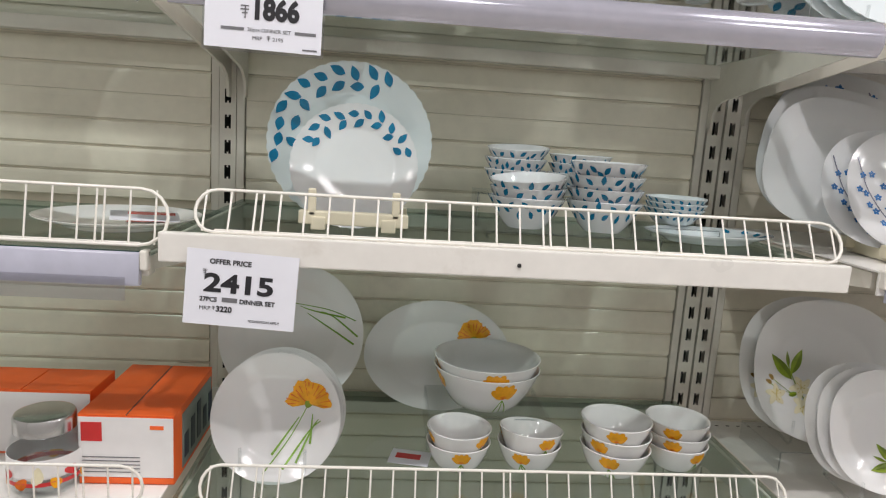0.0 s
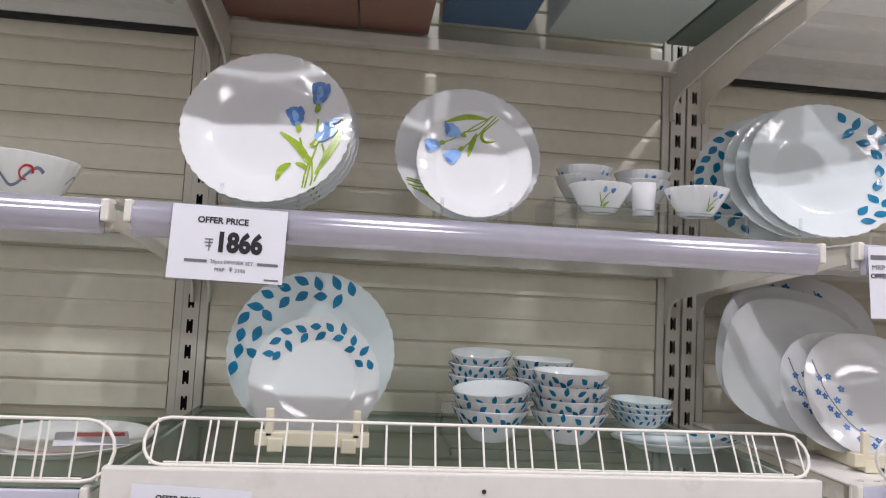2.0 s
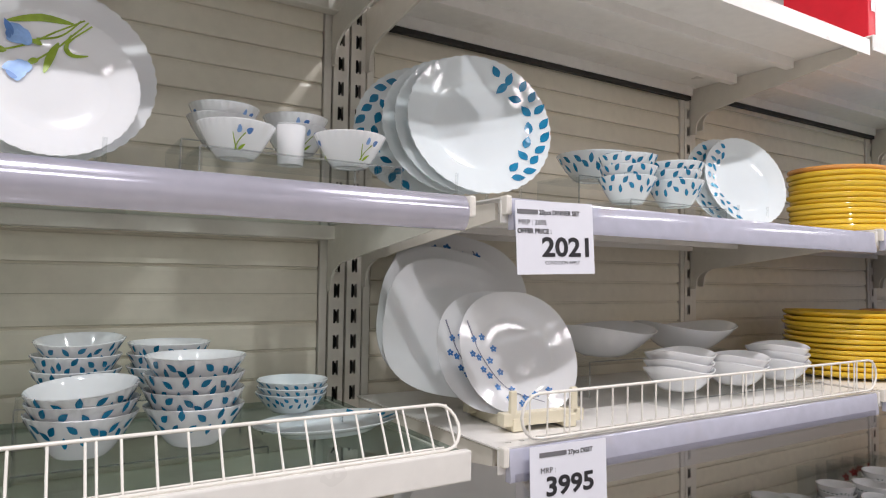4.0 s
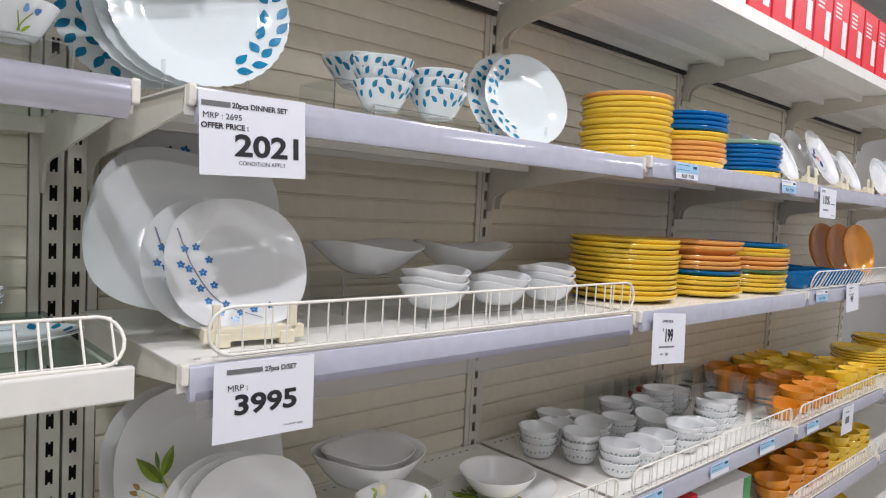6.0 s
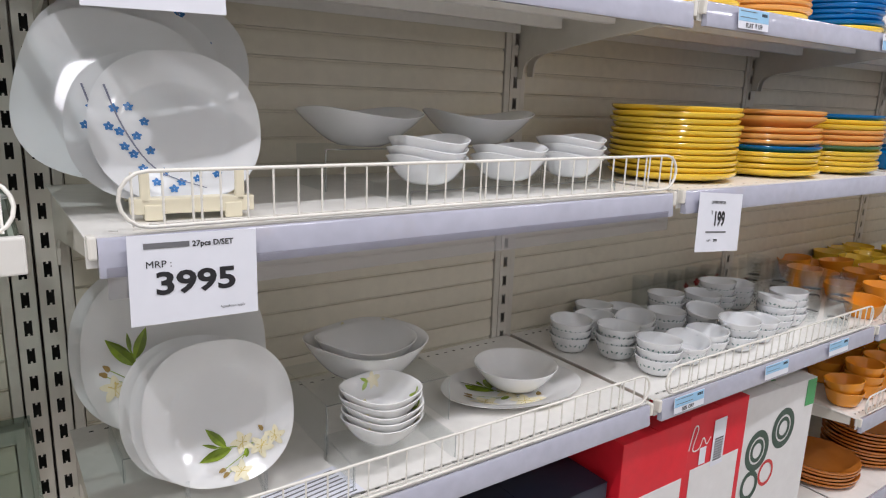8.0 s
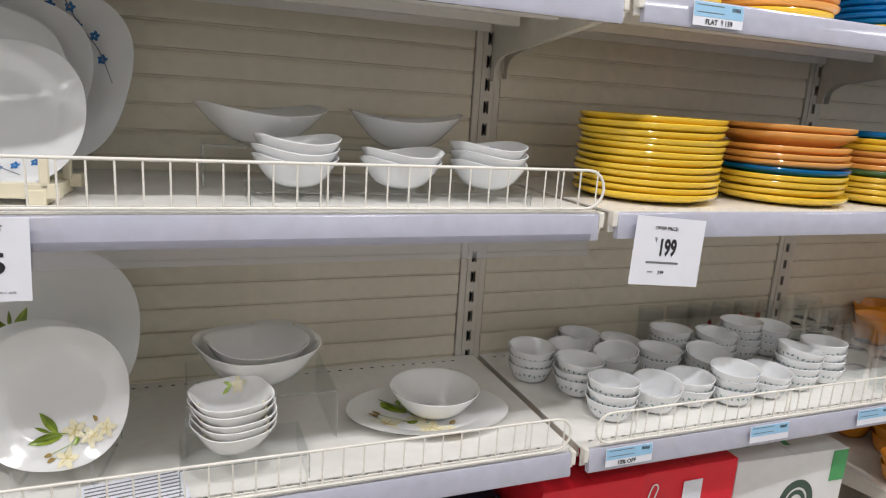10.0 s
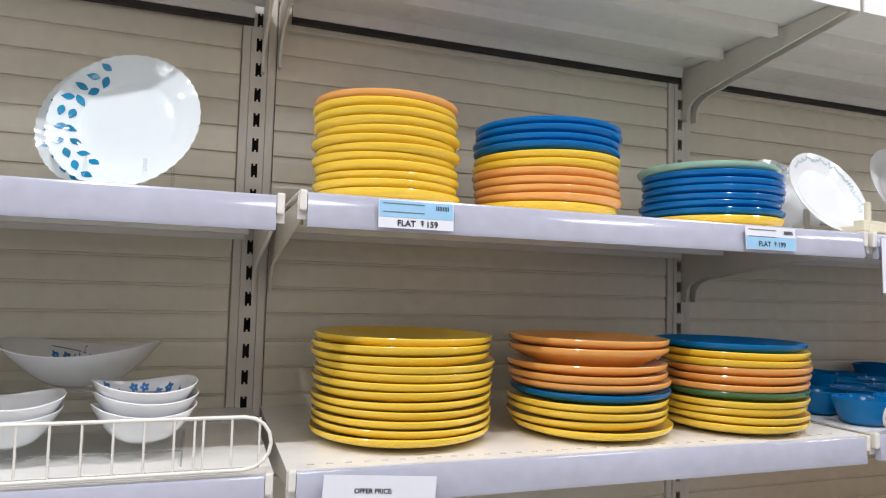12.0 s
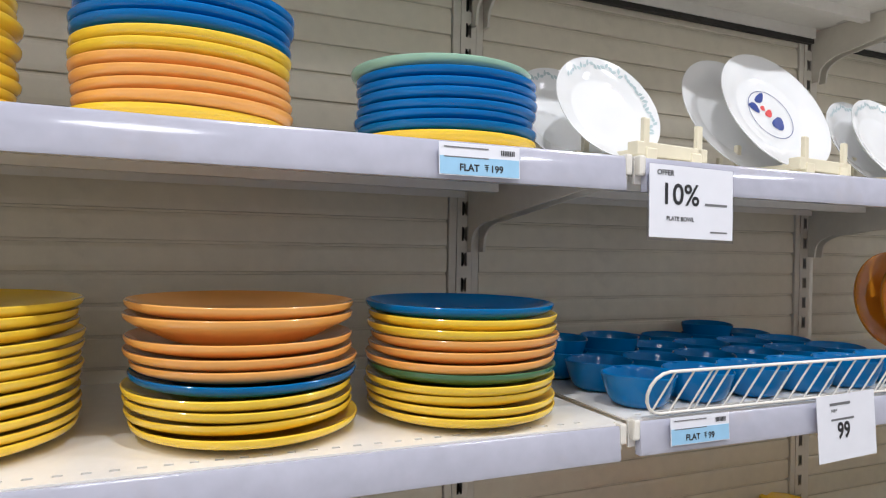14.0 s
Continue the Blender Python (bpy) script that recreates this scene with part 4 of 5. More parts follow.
PBOWL = "white opal bowl with orange poppy print, stacked"


def bowl_poppies(R, h, foot, belly, count, size):
    """One poppy print for each turn round the bowl."""
    out = []
    put = on_bowl(R, h, foot, belly)
    for k in range(count):
        bm = bmesh.new()
        ox, oy = 2 * math.pi * R * k / count, h * 0.62
        for a, d in ((90, 0.3), (30, 0.35), (150, 0.35), (60, 0.4), (120, 0.4)):
            print_shape(bm, petal_outline(size * 0.7, size * 0.5), ox + size * d * math.cos(radians(a)), oy + size * d * 0.8 * math.sin(radians(a)), a, put, 0)
        print_shape(bm, petal_outline(size * 0.3, size * 0.2), ox, oy - size * 0.05, 0, put, 1)
        for bx in (-0.3, 0.1, 0.55):
            print_stroke(bm, [(ox, oy - size * 0.2), (ox + bx * size * 0.6, oy - size * 0.6), (ox + bx * size, oy - size * 0.95)], 0.002, 0.0025, put, 2)
        out.append(mesh_of(bm, [POPPY, POPPY_DARK, DARK_GREEN]))
    return out


acrylic_riser(0.415, 0.635, -0.270, -0.120, L1, 0.065)
bowl_stack(0.522, -0.210, L1 + 0.065, 2, 0.019, bowl_body(0.098, 0.078, OPAL_WARM, 0.42, 0.55), "serving_bowl", "large white opal serving bowl with poppy print, nested on a riser", "bowl", "poppy serving bowls", bowl_poppies(0.098, 0.078, 0.42, 0.55, 4, 0.040), 7)
sb, sbp = bowl_body(0.055, 0.048, OPAL_WARM, 0.5, 0.55), bowl_poppies(0.055, 0.048, 0.5, 0.55, 3, 0.026)
bowl_stack(0.466, -0.325, L1, 2, 0.024, sb, "soup_bowl", PBOWL, "bowl", "poppy soup bowls", sbp, 8)
bowl_stack(0.588, -0.320, L1, 2, 0.022, sb, "soup_bowl", PBOWL, "bowl", "poppy soup bowls", sbp, 12, -5)
sb3, sbp3 = bowl_body(0.060, 0.050, OPAL_WARM, 0.5, 0.55), bowl_poppies(0.060, 0.050, 0.5, 0.55, 3, 0.028)
bowl_stack(0.735, -0.330, L1, 3, 0.024, sb3, "soup_bowl", PBOWL, "bowl", "poppy soup bowls", sbp3, 9)
bowl_stack(0.855, -0.305, L1, 3, 0.021, sb, "soup_bowl", PBOWL, "bowl", "poppy soup bowls", sbp, 10)


# bay zero
def decorated_plate(R):
    bm = bmesh.new()
    put = on_plate(R)
    print_shape(bm, [(-0.03, -0.012), (0.03, -0.012), (0.03, 0.012), (-0.03, 0.012)], 0.03, 0.03, 15, put)
    print_stroke(bm, [(-0.06, -0.03), (0.0, -0.05), (0.06, -0.03)], 0.004, 0.002, put)
    return mesh_of(bm, RED_PRINT)


M0 = 1.1725
dish("dinner_plate", plate_body(0.125, OPAL_WARM), pose(-0.105, -0.270, M0), "cream opal plate with red print lying on glass", "plate", "", [decorated_plate(0.125)])
ob = thing("leaflet", pose(-0.055, -0.300, M0 + 0.0215, 4, 2, 20), "folded white leaflet with red printed bars on a plate", "leaflet")
part("paper", boxed(-0.05, 0.05, -0.035, 0.035, 0, 0.001), PAPER, ob)
part("print_bar", boxed(-0.025, 0.045, 0.008, 0.028, 0.001, 0.0014), RED_PRINT, ob)


def scroll_print(R, h):
    bm = bmesh.new()
    put = on_bowl(R, h, 0.45, 0.6)
    for k in range(4):
        o = 2 * math.pi * R * k / 4
        pts = [(o - 0.05 + 0.012 * i, h * 0.55 + 0.014 * math.sin(i * 1.1)) for i in range(9)]
        print_stroke(bm, pts, 0.003, 0.005, put)
        print_stroke(bm, [(o + 0.02 + 0.010 * math.cos(q), h * 0.62 + 0.010 * math.sin(q)) for q in (0, 1, 2, 3, 4, 5)], 0.004, 0.002, put, 1)
    return mesh_of(bm, [TWIG, RED_PRINT])


dish("serving_bowl", bowl_body(0.098, 0.075, OPAL_WARM, 0.45, 0.6, True), pose(-0.205, -0.310, 1.5325, 0, 0, -60), "white scalloped opal bowl with grey scroll print", "bowl", "", [scroll_print(0.098, 0.075)])


def carton(x, y, z, w, d, h, mats, label, yaw=0, name="carton"):
    """A cardboard box: body, lid flaps with a seam, printed panels added by the caller."""
    ob = thing(name, pose(x, y, z, 0, 0, yaw), label, "box", "")
    part("body", boxed(-w / 2, w / 2, -d / 2, d / 2, 0, h - 0.0015, bevel=0.0015), mats[0], ob)
    for s in (-1, 1):
        part("lid_flap", boxed(min(0.001 * s, s * w / 2), max(0.001 * s, s * w / 2), -d / 2, d / 2, h - 0.0012, h + 0.0008, bevel=0.0004), mats[1], ob)
    return ob


def panel_on(ob, name, x0, x1, z0, z1, y, mat, label=""):
    return part(name, boxed(x0, x1, y - 0.0007, y, z0, z1), mat, ob, label)


L0 = 0.7957
cx = carton(-0.049, -0.297, L0, 0.140, 0.216, 0.111, (BOX_ORANGE, BOX_ORANGE), "orange and white dinnerware carton on the shelf", 0)
panel_on(cx, "front_label", -0.0690, 0.0690, 0.012, 0.108, -0.1085, BOX_WHITE)
panel_on(cx, "logo", -0.065, -0.035, 0.070, 0.100, -0.1094, RED_PRINT, "plain red logo square")
for k in range(5):
    panel_on(cx, "text_bar", -0.064, 0.02, 0.020 + 0.006 * k, 0.0212 + 0.006 * k, -0.1094, GREY_INK)
panel_on(cx, "text_bar", 0.035, 0.055, 0.090, 0.096, -0.1094, BOX_ORANGE)
part("side_panel", boxed(0.0701, 0.0708, -0.070, 0.100, 0.008, 0.098), BOX_GREY, cx, "grey-green printed side panel")
for k in range(5):
    part("side_figure", boxed(0.0709, 0.0714, -0.060 + 0.035 * k, -0.038 + 0.035 * k, 0.02, 0.06 + 0.012 * (k % 3)), BOX_DARK, cx, "dark printed shape")
panel_on(cx, "bottom_strip", -0.0690, 0.0690, 0.003, 0.011, -0.1087, BOX_ORANGE)
# the shade between the flaps is drawn as a dark strip
part("top_seam", boxed(-0.001, 0.001, -0.106, 0.106, 0.1105, 0.1118), BOX_DARK, cx, "dark strip standing in for the shaded gap between lid flaps")
part("top_mark", boxed(-0.045, -0.025, -0.005, 0.035, 0.1105, 0.1116), BOX_RED, cx, "dull red printed patch")
part("top_mark", boxed(0.030, 0.050, -0.005, 0.035, 0.1105, 0.1116), BOX_RED, cx, "dull red printed patch")
cx = carton(-0.245, -0.268, L0, 0.215, 0.096, 0.110, (BOX_ORANGE, BOX_ORANGE), "orange carton with a grey front on the shelf")
panel_on(cx, "front_label", -0.106, 0.106, 0.004, 0.106, -0.0485, BOX_WHITE)
jar = thing("storage_jar", pose(-0.165, -0.405, L0), "clear glass storage jar with a steel lid and fruit label", "jar")
part("jar_body", lathe([(0, 0.003), (0.040, 0.003), (0.043, 0), (0.048, 0.006), (0.050, 0.03), (0.048, 0.075), (0.040, 0.088), (0.038, 0.088), (0.045, 0.074), (0.047, 0.03), (0.045, 0.008), (0, 0.006)], 48), GLASSWARE, jar, smooth=40)
part("lid", lathe([(0, 0.116), (0.034, 0.116), (0.040, 0.114), (0.042, 0.110), (0.042, 0.090), (0.040, 0.088), (0, 0.088)], 48), STEEL, jar, "round steel lid", smooth=40)
part("label_band", lathe([(0.0505, 0.030), (0.0515, 0.034), (0.0510, 0.060), (0.0502, 0.060), (0.0507, 0.034), (0.0498, 0.030)], 48), BOX_WHITE, jar, "white paper band")
for k in range(14):
    patch = bmesh.new()
    print_shape(patch, petal_outline(0.017 + 0.005 * (k % 3), 0.015), 0.0, 0.0, 40 * k, lambda u, v, k=k: Vector((0.0519 * math.cos(u / 0.052 + 0.449 * k), 0.0519 * math.sin(u / 0.052 + 0.449 * k), v + 0.024 + 0.012 * (k % 2))))
    part("fruit_patch", patch, (POPPY, RED_PRINT, POPPY_DARK, LILY)[k % 4], jar, "printed fruit patch")
part("label_stripe", lathe([(0.0513, 0.020), (0.0520, 0.026), (0.0512, 0.026), (0.0506, 0.020)], 48), RED_PRINT, jar)

# bay two, upper shelf: teal leaf set
U2 = 1.5432
acrylic_easel(1.140, -0.285, U2, 0.12, -8)
ring = leaf_ring(0.131, -58, 72, ((0.89, 13, 0), (0.72, 18, 5)), 0.025)
for k in range(3):
    dish("dinner_plate", plate_body(0.131, OPAL_TINT, ("scallop",)), standing(1.140 - 0.012 * k, -0.285 + 0.020 * k, 1.692, 15, -14 - 2 * k, 0), TEALSET, "plate", "teal leaf plates", [ring])
dish("dinner_plate", plate_body(0.131, OPAL_TINT, ("scallop",)), standing(1.092, -0.185, 1.690, 15, -22, 180), TEALSET, "plate", "teal leaf plates", [ring])
lb4 = bowl_body(0.054, 0.048, OPAL_TINT, 0.5, 0.8, True)
lbp4 = bowl_leaves(0.054, 0.048, 0.5, 0.8, 0.0155, 0.42, 0.95)
lb5 = bowl_body(0.080, 0.052, OPAL_TINT, 0.5, 0.8, True)
acrylic_riser(1.375, 1.640, -0.410, -0.270, U2, 0.028)
acrylic_riser(1.390, 1.640, -0.265, -0.140, U2, 0.090)
bowl_stack(1.441, -0.344, U2 + 0.028, 3, 0.020, lb4, "soup_bowl", LEAFBOWL, "bowl", "teal leaf bowls", [lbp4], 21)
bowl_stack(1.553, -0.358, U2 + 0.028, 3, 0.018, lb4, "soup_bowl", LEAFBOWL, "bowl", "teal leaf bowls", [lbp4], 22)
bowl_stack(1.482, -0.215, U2 + 0.090, 1, 0.02, lb5, "serving_bowl", "larger pale aqua scalloped bowl with teal leaves", "bowl", "", [bowl_leaves(0.080, 0.052, 0.5, 0.8, 0.02)], 23)
acrylic_easel(1.862, -0.290, U2, 0.08, -14)
ring2 = leaf_ring(0.107, 115, 255, ((0.86, 15, 0), (0.70, 18, 7)), 0.018)
for k in range(2):
    dish("soup_plate", plate_body(0.107, OPAL_TINT, ("scallop",)), standing(1.860 - 0.020 * k, -0.300 + 0.034 * k, 1.655, 16, -16, 0), "pale aqua scalloped deep plate with teal leaves, on edge", "plate", "teal leaf deep plates", [ring2])

def inner_blossoms(R, h, foot, belly, sq, wave, angles, size, twig=True):
    bm = bmesh.new()
    put = inside_bowl(R, h, foot, belly, sq, wave)
    rng = random.Random(int(R * 1e4))
    for a in angles:
        x, y = R * radians(a), h * rng.uniform(0.55, 0.85)
        for kk in range(5):
            b = radians(72 * kk)
            print_shape(bm, petal_outline(size * 0.5, size * 0.4), x + size * 0.3 * math.cos(b), y + size * 0.3 * math.sin(b), 72 * kk, put, 0)
    if twig:
        print_stroke(bm, [(R * radians(angles[0]), h * 0.5), (R * radians((angles[0] + angles[-1]) / 2), h * 0.75), (R * radians(angles[-1]), h * 0.85)], 0.002, 0.0015, put, 1)
    return mesh_of(bm, [NAVY, TWIG])


# bay two, middle shelf: blue blossom set
M2 = 1.1942
plate_stand(1.190, -0.345, M2, 0.15, 0.14, -6, 2)
BLOS = "white square opal plate with navy blossom twig, leaning on edge"
tw = twig_print(0.148, [(0.02, 0.125), (0.05, 0.09), (0.085, 0.06), (0.12, 0.01)], [(0.0, 0.11), (0.03, 0.115), (0.045, 0.09), (0.075, 0.08), (0.095, 0.045), (-0.06, 0.11), (-0.035, 0.118)], 0.0155, 2.7)
for k, (xx, yy, zz, rr, yw) in enumerate(((1.188, -0.150, 1.368, 0.148, -8), (1.148, -0.178, 1.352, 0.134, -12), (1.128, -0.218, 1.340, 0.122, -14))):
    dish("dinner_plate", plate_body(rr, OPAL, ("square", 2.7)), standing(xx, yy, zz, 17, yw, -12), BLOS, "plate", "blossom square plates", [tw] if k == 0 else [])
tw2 = twig_print(0.106, [(-0.085, 0.055), (-0.065, 0.0), (-0.03, -0.055), (0.03, -0.085)], [(-0.075, 0.025), (-0.07, -0.005), (-0.05, -0.01), (-0.055, -0.035), (-0.035, -0.03), (-0.045, -0.055), (-0.02, -0.06), (0.0, -0.075), (0.02, -0.07), (0.045, -0.065), (-0.065, -0.025), (-0.03, -0.075), (-0.082, 0.0), (-0.04, 0.01), (-0.01, -0.085), (-0.058, 0.03)], 0.0112, 2.25)
for k in range(2):
    dish("side_plate", plate_body(0.106, OPAL, ("square", 2.25)), standing(1.184 - 0.024 * k, -0.340 + 0.026 * k, 1.305, 24, -10 - 4 * k), "smaller white plate with blue blossom twig on an ivory stand", "plate", "blossom side plates", [tw2])
acrylic_riser(1.440, 1.930, -0.245, -0.120, M2, 0.073)
wv = bowl_body(0.108, 0.060, OPAL, 0.36, 0.70, False, 0.009, 2.6)
for x, yw in ((1.540, 20), (1.806, -12)):
    dish("serving_bowl", wv, pose(x, -0.180, M2 + 0.073, 0, 0, yw), "large white opal bowl with a wavy rim on a riser", "bowl", "wavy serving bowls", [inner_blossoms(0.108, 0.060, 0.36, 0.70, 2.6, 0.009, [88, 97, 108, 116, 127, 138], 0.014)])
def inner_lilies(R, h, foot, belly, sq, wave, angles, size):
    """One lily print for each angle on the inner wall of a bowl."""
    out = []
    put = inside_bowl(R, h, foot, belly, sq, wave)
    for a in angles:
        bm = bmesh.new()
        x, y = R * radians(a), h * 0.72
        for kk in range(5):
            b = radians(72 * kk + 11)
            print_shape(bm, petal_outline(size * 0.8, size * 0.5), x + size * 0.42 * math.cos(b), y + size * 0.35 * math.sin(b), 72 * kk + 11, put, 1)
        print_shape(bm, petal_outline(size * 0.3, size * 0.3), x, y, 0, put, 2)
        print_shape(bm, leaf_outline(size * 1.3, size * 0.42), x + size * 1.2, y - size * 0.3, -25, put, 0)
        print_shape(bm, leaf_outline(size * 1.1, size * 0.35), x + size * 1.0, y + size * 0.2, 25, put, 0)
        out.append(mesh_of(bm, [OLIVE, LILY, LILY_CORE]))
    return out


acrylic_riser(1.500, 1.960, -0.420, -0.290, M2, 0.022)
ws = bowl_body(0.064, 0.044, OPAL, 0.42, 0.6, False, 0.006, 2.6)
bt = inner_blossoms(0.064, 0.044, 0.42, 0.6, 2.6, 0.006, [15, 40, 55, 75, 90, 110, 128, 150, 200, 240, 300], 0.013)
for x, yy, n, sd in ((1.577, -0.349, 3, 31), (1.748, -0.353, 2, 32), (1.908, -0.350, 3, 33)):
    bowl_stack(x, yy, M2 + 0.022, n, 0.015, ws, "dessert_bowl", "small white opal bowl with wavy rim, stacked on a riser", "bowl", "wavy dessert bowls", [bt] if sd == 33 else (), sd)

# bay two, lower shelf: lily set
L2 = 0.7512
acrylic_riser(1.100, 1.300, -0.235, -0.090, L2, 0.042)
acrylic_easel(1.200, -0.190, L2 + 0.042, 0.13, -10)
lp = lily_print(0.140, 1, 2.35, -0.036, -0.026, 0.0, 0.78)
for k in range(2):
    dish("dinner_plate", plate_body(0.140, OPAL_WARM, ("square", 2.35)), standing(1.200 - 0.014 * k, -0.190 + 0.028 * k, 0.940, 17, -12 - 2 * k), "white rounded-square opal plate with cream lily print, on edge", "plate", "lily dinner plates", [lp])
acrylic_easel(1.225, -0.345, L2, 0.11, -10)
lp2 = lily_print(0.105, 1, 2.3, 0.026, -0.040, 62, 0.80)
for k in range(3):
    dish("side_plate", plate_body(0.107, OPAL_WARM, ("square", 2.3)), standing(1.222 - 0.012 * k, -0.345 + 0.018 * k, 0.888, 19, -10), "smaller rounded-square opal plate with cream lily print, on edge", "plate", "lily side plates", [lp2] if k == 0 else [])
acrylic_riser(1.405, 1.660, -0.320, -0.130, L2, 0.092)
nb = bowl_body(0.108, 0.070, OPAL_WARM, 0.45, 0.6, False, 0.004, 2.7)
dish("serving_bowl", nb, pose(1.529, -0.228, L2 + 0.092, 0, 0, 18), "white rounded-square opal bowl on a riser", "bowl", "lily serving bowls", inner_lilies(0.108, 0.070, 0.45, 0.6, 2.7, 0.004, [25, 70, 250], 0.026))
dish("serving_bowl", bowl_body(0.088, 0.056, OPAL_WARM, 0.45, 0.6, False, 0.004, 2.7), pose(1.529, -0.228, L2 + 0.108, 0, 0, 18), "white rounded-square opal bowl nested in a larger one", "bowl", "lily serving bowls", [])
acrylic_riser(1.395, 1.590, -0.440, -0.330, L2, 0.044)
bowl_stack(1.476, -0.385, L2 + 0.044, 5, 0.0125, bowl_body(0.063, 0.042, OPAL_WARM, 0.45, 0.6, False, 0.002, 2.8), "dessert_bowl", "small rounded-square opal bowl, stacked on a riser", "bowl", "lily dessert bowls", inner_lilies(0.063, 0.042, 0.45, 0.6, 2.8, 0.002, [60, 200, 300], 0.018), 41)
dish("oval_platter", plate_body(0.128, OPAL_WARM, ("oval", 0.78)), pose(1.850, -0.285, L2, 0, 0, -8) @ Matrix.Diagonal((1.26, 1.10, 1, 1)), "white oval opal platter with lily print lying flat", "platter", "", [lily_print(0.128)])
dish("serving_bowl", bowl_body(0.090, 0.052, OPAL_WARM, 0.42, 0.6), pose(1.865, -0.275, L2 + 0.006), "plain white opal bowl standing on the platter", "bowl")
ob = thing("leaflet", pose(1.330, -0.415, L2 + 0.0006, 0, 0, 8), "printed white leaflet lying on the shelf", "leaflet")
part("paper", boxed(-0.075, 0.075, -0.045, 0.045, 0, 0.0008), PAPER, ob)
for k in range(8):
    part("text_bar", boxed(-0.066, 0.066, -0.038 + 0.0102 * k, -0.035 + 0.0102 * k, 0.0008, 0.0011), GREY_INK, ob)


# ---- melamine plates in bay three ----
def melamine_plate(R):
    prof = [(0, 0.003), (R * 0.60, 0.003), (R * 0.68, 0.005), (R * 0.84, 0.0112), (R * 0.955, 0.0180), (R * 0.985, 0.0204), (R * 0.996, 0.0202), (R, 0.0192), (R * 0.997, 0.0155), (R * 0.982, 0.0122), (R * 0.94, 0.0088), (R * 0.86, 0.0048), (R * 0.76, 0.0018), (R * 0.66, 0.0006), (R * 0.63, 0), (R * 0.58, 0.0), (R * 0.56, 0.001), (0, 0.001)]
    return lathe(prof, 80)


COLOURS = {"Y": (YELLOW, "glossy yellow melamine plate in a stack"), "O": (ORANGE, "glossy orange melamine plate in a stack"), "B": (BLUE, "glossy blue melamine plate in a stack"),
           "T": (TEAL, "glossy teal blue melamine plate in a stack"), "G": (GREEN, "glossy dark green melamine plate in a stack"), "M": (MINT, "pale mint melamine plate on top of a stack"), "A": (AMBER, "amber orange melamine plate in a stack"), "R": (RUST, "rust orange melamine plate in a stack")}


def plate_stack(x, y, z, R, order, pitch, group, seed, gaps=()):
    rng = random.Random(seed)
    zz = z
    for k, key in enumerate(order):
        mat, label = COLOURS[key]
        me = cached(("melamine", R, key), lambda: mesh_of(melamine_plate(R), mat, 30))
        gap = dict(gaps).get(k, 0.0)
        if gap:
            me = mesh_of(melamine_plate(R), mat, 30)
            for v in me.vertices:
                v.co.z += gap * min(max((math.hypot(v.co.x, v.co.y) / R - 0.64) / 0.26, 0.0), 1.0)
        dish("melamine_plate", me, pose(x + rng.uniform(-1, 1) * 0.0045, y + rng.uniform(-1, 1) * 0.0045, zz, rng.uniform(-0.5, 0.5), rng.uniform(-0.5, 0.5), rng.uniform(0, 360)), label, "plate", group)
        zz += pitch + gap


plate_stack(2.282, -0.303, 1.1965, 0.143, "YYYYYYYYYYYY", 0.0128, "yellow plate stack", 51)
plate_stack(2.607, -0.326, 1.1965, 0.136, "YYYYTOOOOO", 0.0140, "mixed plate stack with an orange top", 52, ((8, 0.013),))
plate_stack(2.895, -0.350, 1.1965, 0.130, "YYYYGOOOYYT", 0.0134, "mixed plate stack with a blue top", 53)
plate_stack(2.242, -0.311, 1.5505, 0.115, "YYYYYYYYYYYO", 0.0132, "tall yellow plate stack", 54)
plate_stack(2.534, -0.300, 1.5505, 0.128, "YOOOOYYBBBB", 0.0138, "orange and blue plate stack", 55)
plate_stack(2.878, -0.311, 1.5505, 0.128, "YTBBBBBM", 0.0133, "blue plate stack with mint top", 56)


# bay three, lower shelf: small white bowls and glasses
def band_print(R, h):
    bm = bmesh.new()
    put = on_bowl(R, h, 0.55, 0.5)
    rng = random.Random(4)
    n = 26
    for k in range(n):
        x = 2 * math.pi * R * k / n
        print_shape(bm, leaf_outline(0.009, 0.0042), x, h * 0.55 + rng.uniform(-0.003, 0.003), rng.uniform(20, 160), put)
    return mesh_of(bm, material("dark_green_vine_print", (0.20, 0.31, 0.29), 0.3, vary=0.2))


L3 = 0.7512
wb = bowl_body(0.053, 0.042, OPAL, 0.55, 0.5)
wbp = band_print(0.053, 0.042)
WB = "small white opal bowl with green vine band, stacked"
sd = 60
for x, y, n in ((2.140, -0.165, 3), (2.205, -0.255, 3), (2.215, -0.370, 3), (2.330, -0.365, 2), (2.428, -0.355, 2), (2.530, -0.375, 3), (2.640, -0.365, 2), (2.745, -0.350, 4), (2.850, -0.330, 4),
                (2.265, -0.130, 2), (2.330, -0.060, 2), (2.360, -0.190, 2), (2.470, -0.200, 2), (2.440, -0.080, 1), (2.560, -0.130, 3), (2.580, -0.240, 2), (2.660, -0.180, 3), (2.760, -0.160, 4), (2.860, -0.160, 3)):
    sd += 1
    bowl_stack(x, y, L3, n, 0.019, wb, "small_bowl", WB, "bowl", "small vine bowls", [wbp], sd, 9 if sd % 4 == 0 else 2)


def tumbler_mesh(r, h):
    return mesh_of(lathe([(0, 0.006), (r * 0.78, 0.006), (r * 0.82, 0), (r * 0.86, 0.002), (r, h - 0.001), (r - 0.001, h), (r - 0.0022, h - 0.001), (r * 0.80, 0.010), (0, 0.010)], 36), GLASSWARE, 40)


TUMBLER = tumbler_mesh(0.034, 0.105)
SHORT = tumbler_mesh(0.036, 0.070)


